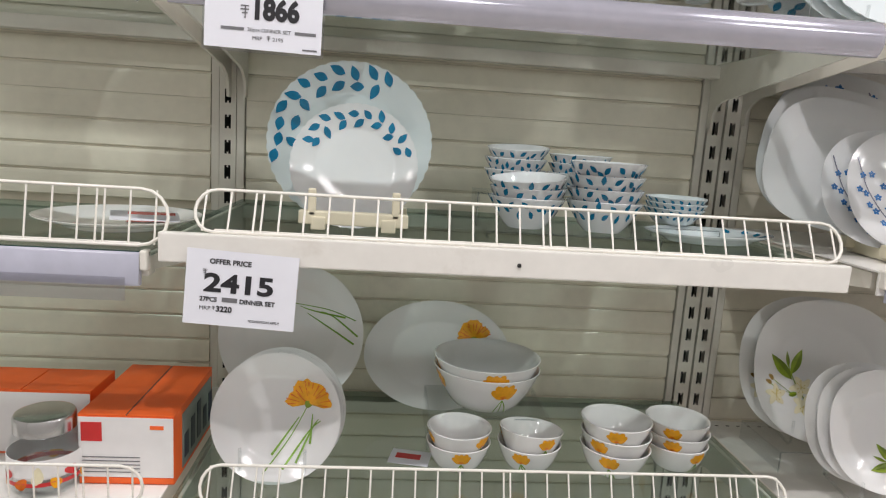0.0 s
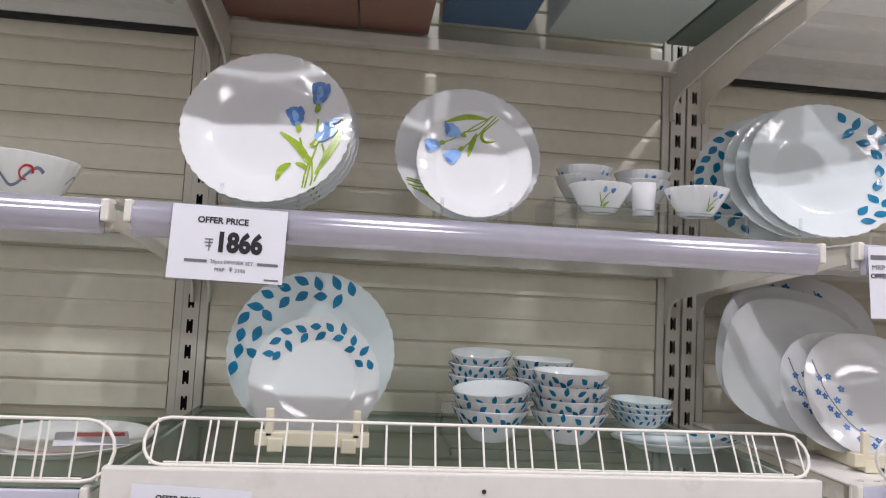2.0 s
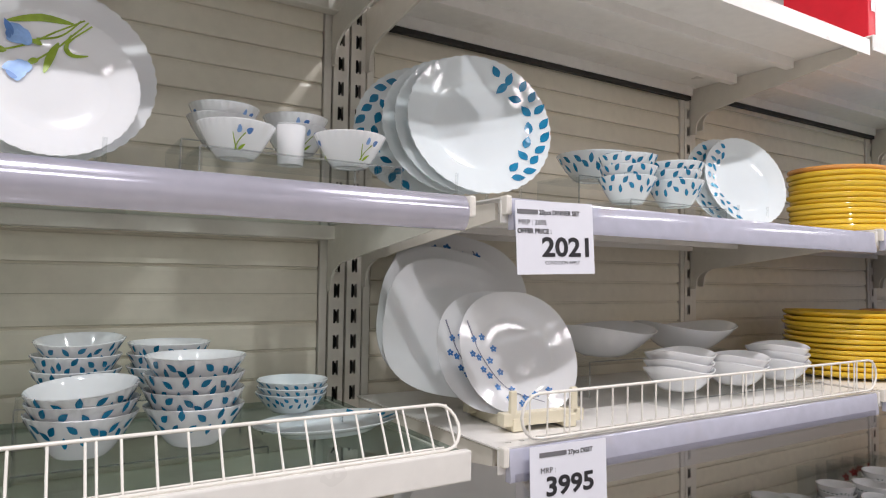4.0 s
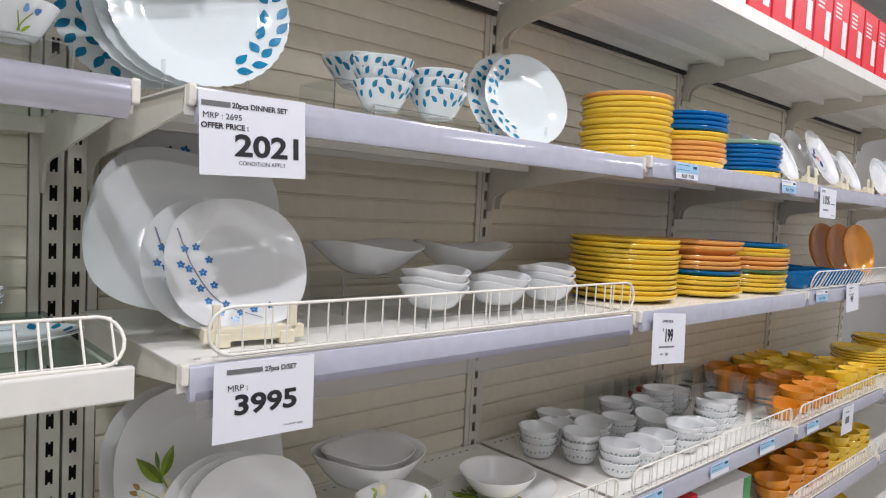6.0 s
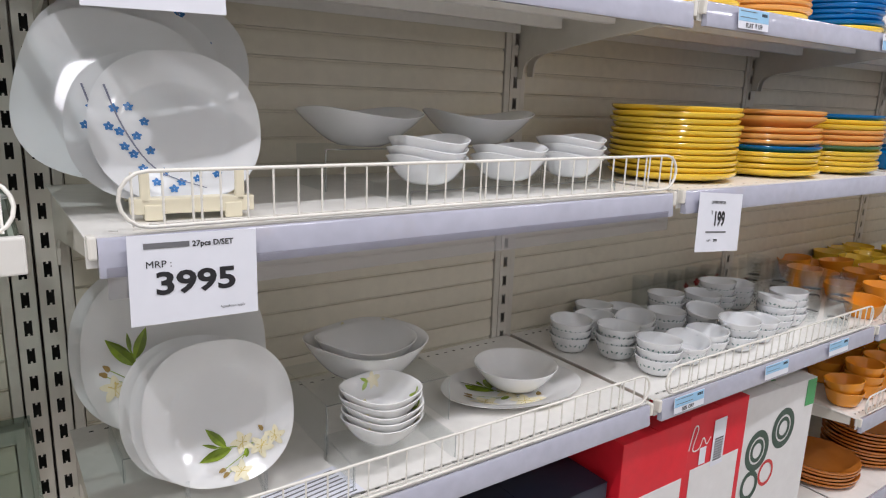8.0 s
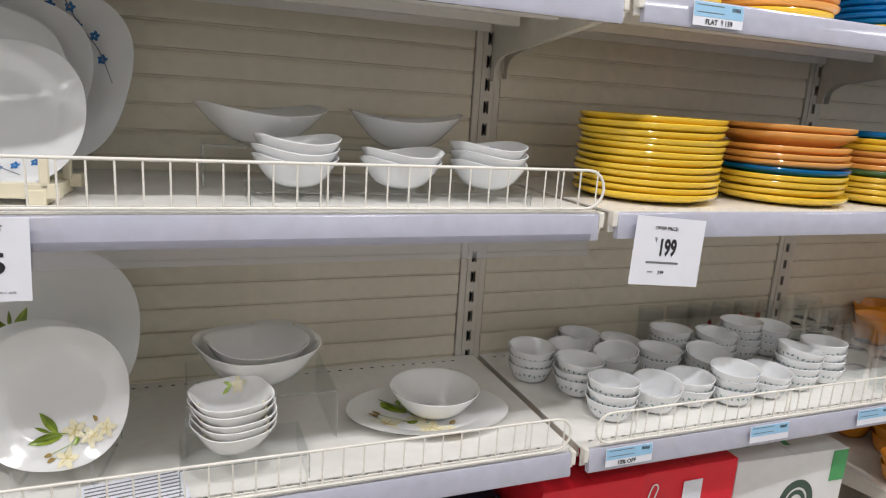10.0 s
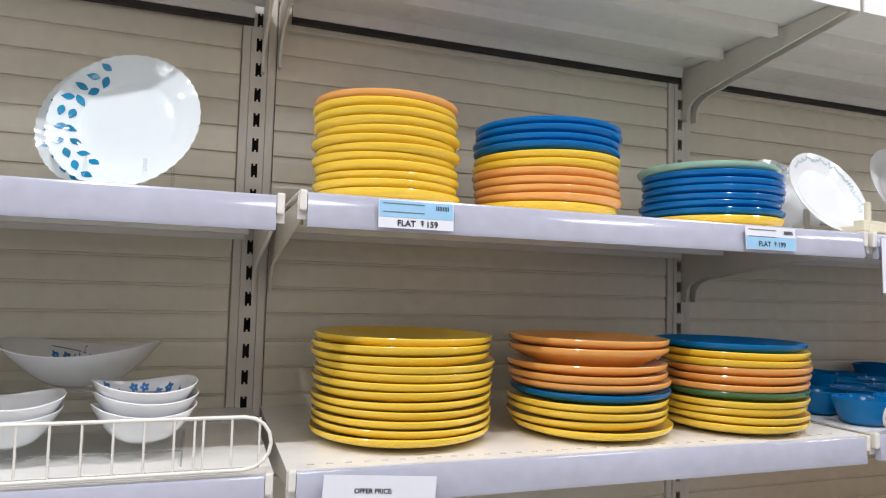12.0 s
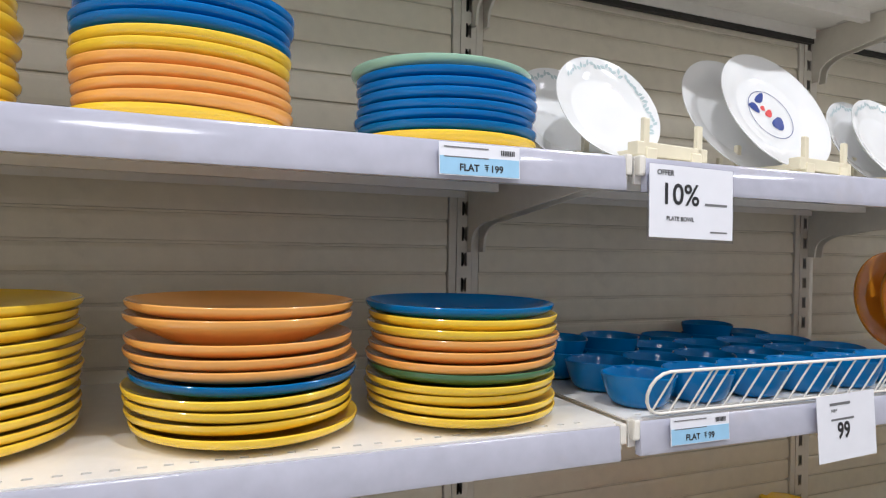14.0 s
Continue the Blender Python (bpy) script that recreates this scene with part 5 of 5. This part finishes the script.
def glass_flower():
    bm = bmesh.new()
    for k in range(5):
        a = radians(72 * k)
        print_shape(bm, petal_outline(0.012, 0.009), 0.007 * math.cos(a), 0.055 + 0.007 * math.sin(a), 72 * k, lambda u, v: Vector((0.0338 * math.cos(u / 0.034), 0.0338 * math.sin(u / 0.034), v)))
    return mesh_of(bm, RED_PRINT)


GLF = glass_flower()
for i, (x, y, tall) in enumerate(((2.560, -0.045, 1), (2.640, -0.060, 1), (2.720, -0.050, 1), (2.800, -0.055, 1), (2.880, -0.055, 1), (2.960, -0.060, 1), (2.940, -0.150, 0), (2.930, -0.250, 0), (2.945, -0.340, 0), (3.020, -0.130, 0), (3.015, -0.220, 0), (3.020, -0.310, 0), (3.020, -0.395, 0), (2.955, -0.420, 0))):
    ob = dish("drinking_glass", TUMBLER if tall else SHORT, pose(x, y, L3, 0, 0, -90 + 37 * i), "clear drinking glass with a red flower print" if tall else "short clear drinking glass", "glass", "clear drinking glasses", [GLF] if tall else [])
    for o in ob.children:
        o.visible_shadow = False
    if not tall:
        top = dish("drinking_glass", SHORT, pose(x, y, L3 + 0.0705, 0, 0, 30 * i), "short clear drinking glass", "glass", "clear drinking glasses")
        for o in top.children:
            o.visible_shadow = False

# bay three, base: gift cartons
BZ = 0.1612
bx = carton(2.145, -0.285, BZ, 0.235, 0.330, 0.490, (BOX_RED, BOX_RED), "large red gift carton with white labels", 0)
bx2 = carton(2.392, -0.275, BZ, 0.245, 0.330, 0.486, (BOX_RED, BOX_RED), "large red gift carton with barcode stickers", 0)
for ob, ofs in ((bx, 0), (bx2, 0)):
    panel_on(ob, "white_panel", -0.10, 0.10, 0.05, 0.345, -0.1658, BOX_WHITE, "white lower front panel")
panel_on(bx2, "sticker", -0.02, 0.03, 0.33, 0.455, -0.1668, PAPER, "white barcode sticker")
for k in range(9):
    panel_on(bx2, "barcode_bar", -0.012, 0.022, 0.345 + 0.007 * k, 0.348 + 0.007 * k, -0.1676, INK)
panel_on(bx2, "sticker", -0.07, -0.045, 0.35, 0.395, -0.1668, PAPER, "white price sticker")
script = bmesh.new()
print_stroke(script, [(-0.115, 0.40), (-0.10, 0.455), (-0.085, 0.45), (-0.10, 0.40), (-0.075, 0.395), (-0.06, 0.42), (-0.045, 0.40), (-0.03, 0.415)], 0.004, 0.003, lambda x, z: Vector((x, -0.1667, z)))
part("script_mark", script, BOX_WHITE, bx2, "pale cursive flourish")
wx = carton(2.700, -0.275, BZ, 0.320, 0.320, 0.465, (BOX_WHITE, BOX_WHITE), "white carton printed with ringed bowls and green corner", -3)
panel_on(wx, "corner_label", 0.115, 0.159, 0.385, 0.463, -0.1608, BOX_GREEN, "green corner label")


def ring_mesh(r0, r1, k):
    bm = bmesh.new()
    n = 40
    a = [bm.verts.new((r0 * math.cos(2 * math.pi * i / n) * k, 0, r0 * math.sin(2 * math.pi * i / n))) for i in range(n)]
    b = [bm.verts.new((r1 * math.cos(2 * math.pi * i / n) * k, 0, r1 * math.sin(2 * math.pi * i / n))) for i in range(n)]
    for i in range(n):
        bm.faces.new((a[i], a[(i + 1) % n], b[(i + 1) % n], b[i]))
    return bm


for x, z, r0, r1, m in ((-0.085, 0.30, 0.040, 0.060, RING_GREEN), (-0.085, 0.30, 0.022, 0.034, RING_GREEN), (0.025, 0.34, 0.040, 0.060, RING_GREEN), (0.025, 0.34, 0.022, 0.034, RING_GREEN), (-0.03, 0.22, 0.03, 0.04, RED_PRINT), (-0.10, 0.20, 0.03, 0.045, RING_GREEN)):
    part("printed_ring", ring_mesh(r0, r1, 0.85), m, wx, at=Matrix.Translation((x, -0.1608, z)))
for k in range(4):
    part("printed_leaf", mesh_of(boxed(-0.02, 0.02, -0.008, 0.008, 0.0009, 0.0014), BOX_GREEN), None, wx, at=pose(-0.10 + 0.06 * k, -0.10 + 0.05 * (k % 2), 0.465, 0, 0, 40 * k))
carton(1.800, -0.270, BZ, 0.42, 0.32, 0.40, (BOX_DARK, BOX_DARK), "dark navy carton on the base shelf")

# ---- bay four ----
U4 = 1.5502
for x in (3.180, 3.500, 3.800):
    plate_stand(x, -0.360, U4, 0.15, 0.15, 8, 3)


def vine_ring(R):
    bm = bmesh.new()
    put = on_plate(R)
    rng = random.Random(8)
    for k in range(34):
        a = radians(-30 + 170 * k / 34)
        rr = R * (0.88 + rng.uniform(-0.04, 0.04))
        print_shape(bm, leaf_outline(0.010, 0.005), rr * math.cos(a), rr * math.sin(a), rng.uniform(0, 180), put)
    return mesh_of(bm, material("grey_green_vine_print", (0.42, 0.52, 0.54), 0.3, vary=0.2))


def badge_print(R):
    bm = bmesh.new()
    put = on_plate(R)
    n = 40
    for r0, r1 in ((0.0490, 0.0502),):
        a = [bm.verts.new(put(r0 * math.cos(2 * math.pi * i / n), r0 * math.sin(2 * math.pi * i / n))) for i in range(n)]
        b = [bm.verts.new(put(r1 * math.cos(2 * math.pi * i / n), r1 * math.sin(2 * math.pi * i / n))) for i in range(n)]
        for i in range(n):
            f = bm.faces.new((a[i], a[(i + 1) % n], b[(i + 1) % n], b[i]))
            f.material_index = 0
    for x, y, ln, w, m in ((-0.034, 0.012, 0.018, 0.024, 0), (-0.012, 0.034, 0.034, 0.014, 0), (0.010, -0.018, 0.034, 0.024, 0), (-0.004, 0.002, 0.022, 0.013, 1), (-0.014, 0.012, 0.012, 0.010, 1)):
        print_shape(bm, petal_outline(ln, w), x, y, 40, put, m)
    return mesh_of(bm, [BADGE_NAVY, RED_PRINT])


vr = vine_ring(0.093)
bp = badge_print(0.120)
for x, y in ((3.140, -0.345), (3.115, -0.260)):
    dish("dinner_plate", plate_body(0.093, OPAL), standing(x - 0.006, y, 1.640, 26, 1), "white opal plate with a pale vine rim in an ivory stand", "plate", "vine rim plates", [vr])
for k in range(2):
    dish("dinner_plate", plate_body(0.120, OPAL), standing(3.488 - 0.030 * k, -0.345 + 0.060 * k, 1.669, 26, 1), "white opal plate with red and navy motif in ivory stand" if k == 0 else "plain pale opal plate in an ivory stand", "plate", "motif plates", [bp] if k == 0 else [])
for k in range(2):
    dish("dinner_plate", plate_body(0.093, OPAL), standing(3.785 - 0.022 * k, -0.345 + 0.035 * k, 1.641, 26, 1), "white opal plate with a pale vine rim in an ivory stand", "plate", "vine rim plates", [vr])


def square_bowl(R, h, mat):
    return bowl_body(R, h, mat, 0.60, 0.5, False, 0.0015, 2.5)


M4 = 1.1995
sq = square_bowl(0.054, 0.046, TEAL)
for i in range(6):
    for j in range(4):
        x, y = 3.158 + 0.112 * i + 0.01 * (j % 2), -0.405 + 0.110 * j
        n = 2 if (i, j) in ((0, 2), (1, 2), (0, 3), (4, 3)) else 1
        for k in range(n):
            dish("square_bowl", sq, pose(x, y, M4 + 0.022 * k, 0, 0, 45 + ((i * 7 + j * 13 + k * 5) % 11 - 5)), "glossy teal blue square melamine bowl", "bowl", "teal square bowls")
ORB = {"A": bowl_body(0.058, 0.052, AMBER, 0.6, 0.5), "Y": bowl_body(0.058, 0.052, YELLOW, 0.6, 0.5)}
for z, ys, nn in ((0.7462, (-0.40, -0.275, -0.15, -0.05), 2), (0.4482, (-0.39, -0.265, -0.14), 3)):
    for i in range(8):
        for j, y in enumerate(ys):
            key = "A" if i < 4 else "Y"
            if i == 0 and j > 0 or i == 1 and j > 2:
                continue
            x = 3.165 + 0.121 * i + 0.012 * (j % 2)
            bowl_stack(x, y, z, nn if (i * 3 + j) % 4 else max(1, nn - 1), 0.030, ORB[key], "cereal_bowl", "glossy amber orange melamine bowl, stacked" if key == "A" else "glossy yellow melamine bowl, stacked", "bowl", "orange bowls" if key == "A" else "yellow bowls", (), 200 + i * 10 + j, 6 if (i + j) % 5 == 0 else 0)
plate_stack(3.20, -0.33, 0.1615, 0.125, "RRRRR", 0.0125, "rust plate stack", 71)
plate_stack(3.47, -0.35, 0.1615, 0.125, "RRRRRRRRRR", 0.0125, "rust plate stack", 72)
plate_stack(3.75, -0.33, 0.1615, 0.125, "RRRRRRRYYYY", 0.0125, "rust and yellow plate stack", 73)

# ---- bay five, far end ----
for k in range(3):
    dish("dinner_plate", cached(("melamine", 0.115, "A"), lambda: mesh_of(melamine_plate(0.115), AMBER, 30)), standing(4.045 + 0.02 * k, -0.33 + 0.075 * k, 1.318, 12, -12), "amber orange melamine plate standing on edge", "plate", "amber display plates")
for k in range(4):
    dish("dinner_plate", plate_body(0.093, OPAL), standing(4.25 + 0.16 * k, -0.33, 1.650, 17, -8), "white opal plate in an ivory stand", "plate", "far white plates", [vr])
    plate_stand(4.25 + 0.16 * k, -0.340, U4, 0.12, 0.13, -10, 2)
plate_stack(4.30, -0.30, 0.7465, 0.12, "YYYYYYYY", 0.013, "far yellow plate stack", 81)
plate_stack(4.60, -0.30, 0.7465, 0.12, "YYYYYYYYYY", 0.013, "far yellow plate stack", 82)

# ---- cartons on the top shelves ----
TOPZ = 1.9755
# the last, grey carton is added to stop light streaking past the white one
for x, w, m, lab in ((0.155, 0.28, BOX_PINK, "salmon carton standing on the glass top shelf"), (0.369, 0.14, BOX_PINK, "salmon carton standing on the glass top shelf"), (0.545, 0.17, BOX_BLUE, "blue carton standing on the glass top shelf"), (0.798, 0.245, BOX_WHITE, "white carton standing on the glass top shelf"), (0.960, 0.066, BOX_GREY, "narrow grey carton added on the top shelf to block light")):
    carton(x, -0.270 if m is not BOX_PINK else -0.235, TOPZ, w, 0.35 if m is not BOX_PINK else 0.42, 0.22, (m, m), lab)
for i in range(19):
    x = 2.16 + 0.155 * i
    ob = carton(x, -0.36, 1.9915, 0.140, 0.20, 0.21, (BOX_RED, BOX_RED), "red carton with a white label on the top shelf")
    if i < 3:
        panel_on(ob, "front_panel", -0.040, 0.066, 0.006, 0.200, -0.1004, BOX_WHITE, "white printed front panel")
        for k in range(3):
            part("printed_ring", ring_mesh(0.010, 0.013, 1.0), GREY_INK, ob, at=Matrix.Translation((-0.02 + 0.03 * k, -0.1010, 0.045 + 0.02 * (k % 2))))
        panel_on(ob, "logo", -0.060, -0.044, 0.06, 0.10, -0.1012, BOX_WHITE, "plain pale logo patch")
        continue
    panel_on(ob, "label", 0.015, 0.055, 0.03, 0.12, -0.1008, BOX_WHITE, "white barcode label")
    for k in range(4):
        panel_on(ob, "text_bar", -0.055, 0.0, 0.12 + 0.014 * k, 0.126 + 0.014 * k, -0.1008, BOX_WHITE)


# ---- price signs ----
def lettering(text, size, bold=0.0, align="LEFT", mat=INK, squeeze=1.0, shear=0.0):
    cu = bpy.data.curves.new("text", "FONT")
    cu.body, cu.size, cu.offset, cu.align_x, cu.resolution_u, cu.shear = text, size, bold, align, 3, shear
    tmp = bpy.data.objects.new("text", cu)
    scene.collection.objects.link(tmp)
    bpy.context.view_layer.update()
    me = bpy.data.meshes.new_from_object(tmp.evaluated_get(bpy.context.evaluated_depsgraph_get()))
    bpy.data.objects.remove(tmp)
    bpy.data.curves.remove(cu)
    me.transform(Matrix.Diagonal((squeeze, 1, 1, 1)))
    me.materials.clear()
    me.materials.append(mat)
    return me


def sign(x0, x1, ztop, h, label, lines, bars=(), tilt=0.0, lean=0.0, y=FRONT - 0.016, sleeve=True, skew=0.0):
    """A paper card hung on a rail. lines: text, x, z down from the top, size, bold, squeeze; bars: x, z, width, height."""
    w = x1 - x0
    ob = thing("price_sign", pose(x0, y, ztop, lean, tilt, skew), label, "price sign", "hanging price signs")
    part("paper", boxed(0, w, -0.0004, 0.0004, -h, 0), PAPER, ob)
    if sleeve:
        part("sleeve", boxed(-0.003, w + 0.003, 0.0007, 0.0012, -h - 0.004, 0.001), SLEEVE, ob, "clear plastic sleeve").visible_shadow = False
    for text, lx, lz, size, bold, sq_ in lines:
        part("lettering", lettering(text, size, bold, squeeze=sq_), None, ob, at=pose(lx, -0.0010, -lz, 90))
    for bx_, bz_, bw, bh in bars:
        part("text_bar", boxed(bx_, bx_ + bw, -0.0010, -0.0005, -bz_ - bh, -bz_), GREY_INK, ob)
    return ob


def rupee(lx, lz, s):
    """Bars that draw a rupee mark as text bars."""
    return [(lx, lz, s * 0.6, s * 0.09), (lx, lz + s * 0.25, s * 0.6, s * 0.09), (lx + s * 0.3, lz, s * 0.09, s * 0.5), (lx + s * 0.1, lz + s * 0.5, s * 0.4, s * 0.09), (lx + s * 0.3, lz + s * 0.55, s * 0.09, s * 0.35)]


sign(0.091, 0.234, 1.5345, 0.0945, "white paper price sign reading 1866 on the rail", [("OFFER PRICE", 0.032, 0.022, 0.011, 0.0003, 1.0), ("1866", 0.056, 0.057, 0.034, 0.0017, 0.86), ("20pcs DINNER SET", 0.052, 0.073, 0.0066, 0, 1.0), ("MRP", 0.058, 0.083, 0.0068, 0, 1.0), ("2195", 0.083, 0.083, 0.0068, 0, 1.0)], [(0.020, 0.069, 0.028, 0.0036), (0.110, 0.069, 0.026, 0.0036), (0.120, 0.089, 0.018, 0.002)] + rupee(0.043, 0.042, 0.017) + rupee(0.076, 0.077, 0.007), tilt=1.0, lean=-2, y=FRONT - 0.026)
sign(0.066, 0.212, 1.183, 0.101, "white paper price sign reading 2415 on the rail", [("OFFER PRICE", 0.030, 0.018, 0.0095, 0.0003, 1.0), ("2415", 0.024, 0.055, 0.034, 0.0011, 1.36), ("27PCS", 0.020, 0.069, 0.0085, 0.0003, 1.0), ("DINNER SET", 0.072, 0.069, 0.0085, 0.0003, 1.0), ("MRP", 0.020, 0.081, 0.0080, 0, 1.0), ("3220", 0.042, 0.082, 0.0105, 0.0004, 1.0), ("*CONDITION APPLY", 0.085, 0.093, 0.0045, 0.0001, 1.0)], [(0.049, 0.0625, 0.020, 0.006)] + rupee(0.022, 0.026, 0.009) + rupee(0.037, 0.075, 0.006), tilt=3.0, lean=-3, sleeve=False)
sign(1.058, 1.204, 1.537, 0.104, "white paper price sign reading 2021 on the rail", [("20pcs DINNER SET", 0.042, 0.019, 0.0095, 0.00025, 1.0), ("MRP : 2695", 0.004, 0.034, 0.0105, 0, 1.05), ("OFFER PRICE :", 0.002, 0.046, 0.0095, 0.0003, 1.05), ("2021", 0.045, 0.078, 0.038, 0.0011, 1.30), ("CONDITION APPLY", 0.050, 0.090, 0.0075, 0, 1.0)], [(0.003, 0.0125, 0.037, 0.0065)], lean=-2, tilt=-1.5, sleeve=False)
sign(1.088, 1.234, 1.194, 0.104, "white paper price sign reading 3995 on the rail", [("27pcs D/SET", 0.070, 0.016, 0.0092, 0.00025, 1.0), ("MRP :", 0.018, 0.038, 0.0115, 0, 1.05), ("3995", 0.027, 0.069, 0.036, 0.0011, 1.30), ("*condition apply", 0.100, 0.094, 0.0045, 0, 1.0)], [(0.017, 0.0095, 0.050, 0.0065)], lean=-3, tilt=1.0, sleeve=False)
sign(2.130, 2.280, 1.192, 0.120, "white paper price sign reading 199 on the rail", [("OFFER PRICE:", 0.040, 0.022, 0.0085, 0.0002, 1.0), ("199", 0.052, 0.066, 0.040, 0.0016, 0.66), ("299", 0.058, 0.100, 0.0090, 0.0002, 1.0), ("MRP :", 0.036, 0.099, 0.0060, 0, 1.0)], [(0.030, 0.078, 0.070, 0.0036)] + rupee(0.043, 0.036, 0.009), tilt=4.5, lean=-4, sleeve=False)
sign(3.096, 3.242, 1.540, 0.097, "white paper sign reading offer 10% in a sleeve", [("OFFER", 0.012, 0.014, 0.0100, 0.0002, 1.0), ("10%", 0.018, 0.052, 0.040, 0.0006, 1.0), ("PLATE BOWL", 0.028, 0.074, 0.0080, 0.0002, 1.0)], [(0.095, 0.048, 0.040, 0.003), (0.105, 0.086, 0.030, 0.002)], tilt=1.0, lean=-2)
sign(3.420, 3.550, 1.208, 0.100, "white paper price sign reading 99 on the rail", [("99", 0.042, 0.066, 0.034, 0.0009, 0.85), ("MRP", 0.03, 0.026, 0.007, 0, 1.0)], [(0.028, 0.012, 0.045, 0.004), (0.030, 0.036, 0.05, 0.003)], tilt=-2.0, lean=-3, sleeve=False)
sign(3.50, 3.62, 0.745, 0.105, "white paper price sign on the lower rail", [], [(0.03, 0.02, 0.04, 0.004), (0.035, 0.04, 0.04, 0.025)], sleeve=False, tilt=1)


def tag(x, ztop, text, w=0.105, h=0.038, flip=False, y=FRONT - 0.0125):
    """A shelf-edge tag, blue above and white below, or blue below."""
    ob = thing("shelf_tag", pose(x, y, ztop, -4), "light blue and white shelf tag on the price rail", "shelf tag", "blue shelf tags")
    part("paper", boxed(0, w, -0.0003, 0.0003, -h, 0), PAPER, ob)
    z0, z1 = (-h + 0.001, -h * 0.42) if flip else (-h * 0.62, -0.001)
    part("blue_band", boxed(0.001, w - 0.001, -0.0007, -0.0003, z0, z1), TAG_BLUE, ob, "light blue band")
    if text:
        first, _, second = text.partition("   ")
        zt = -h * (0.85 if flip else 0.92)
        part("lettering", lettering(first, 0.0115, 0.0003), None, ob, at=pose(w * 0.24, -0.0011, zt, 90))
        if second:
            part("lettering", lettering(second, 0.0115, 0.0003), None, ob, at=pose(w * 0.24 + 0.040, -0.0011, zt, 90))
        for bx_, bz_, bw, bh in () if not second else rupee(w * 0.24 + 0.0325, h * (0.85 if flip else 0.92) - 0.0085, 0.009):
            part("text_bar", boxed(bx_, bx_ + bw, -0.0011, -0.0008, -bz_ - bh, -bz_), INK, ob)
    for k in range(8):
        part("barcode_bar", boxed(w * 0.76 + 0.0024 * k, w * 0.76 + 0.0013 + 0.0024 * k, -0.0011, -0.0008, -h * 0.30, -h * 0.14), INK, ob)
    for k in range(2):
        part("text_bar", boxed(0.006, w * 0.6, -0.0011, -0.0009, -h * (0.12 + 0.3 * k) - 0.0012, -h * (0.12 + 0.3 * k)), GREY_INK, ob)
    return ob


tag(2.189, 1.545, "FLAT   159")
tag(2.797, 1.545, "FLAT   199", flip=True)
tag(3.143, 1.200, "FLAT   99", flip=True)
tag(2.130, 0.750, "10% OFF", h=0.036)
tag(2.480, 0.750, "", h=0.036)
tag(2.790, 0.750, "", h=0.036)
tag(3.160, 0.746, "", h=0.036)
tag(4.130, 1.200, "", flip=True)
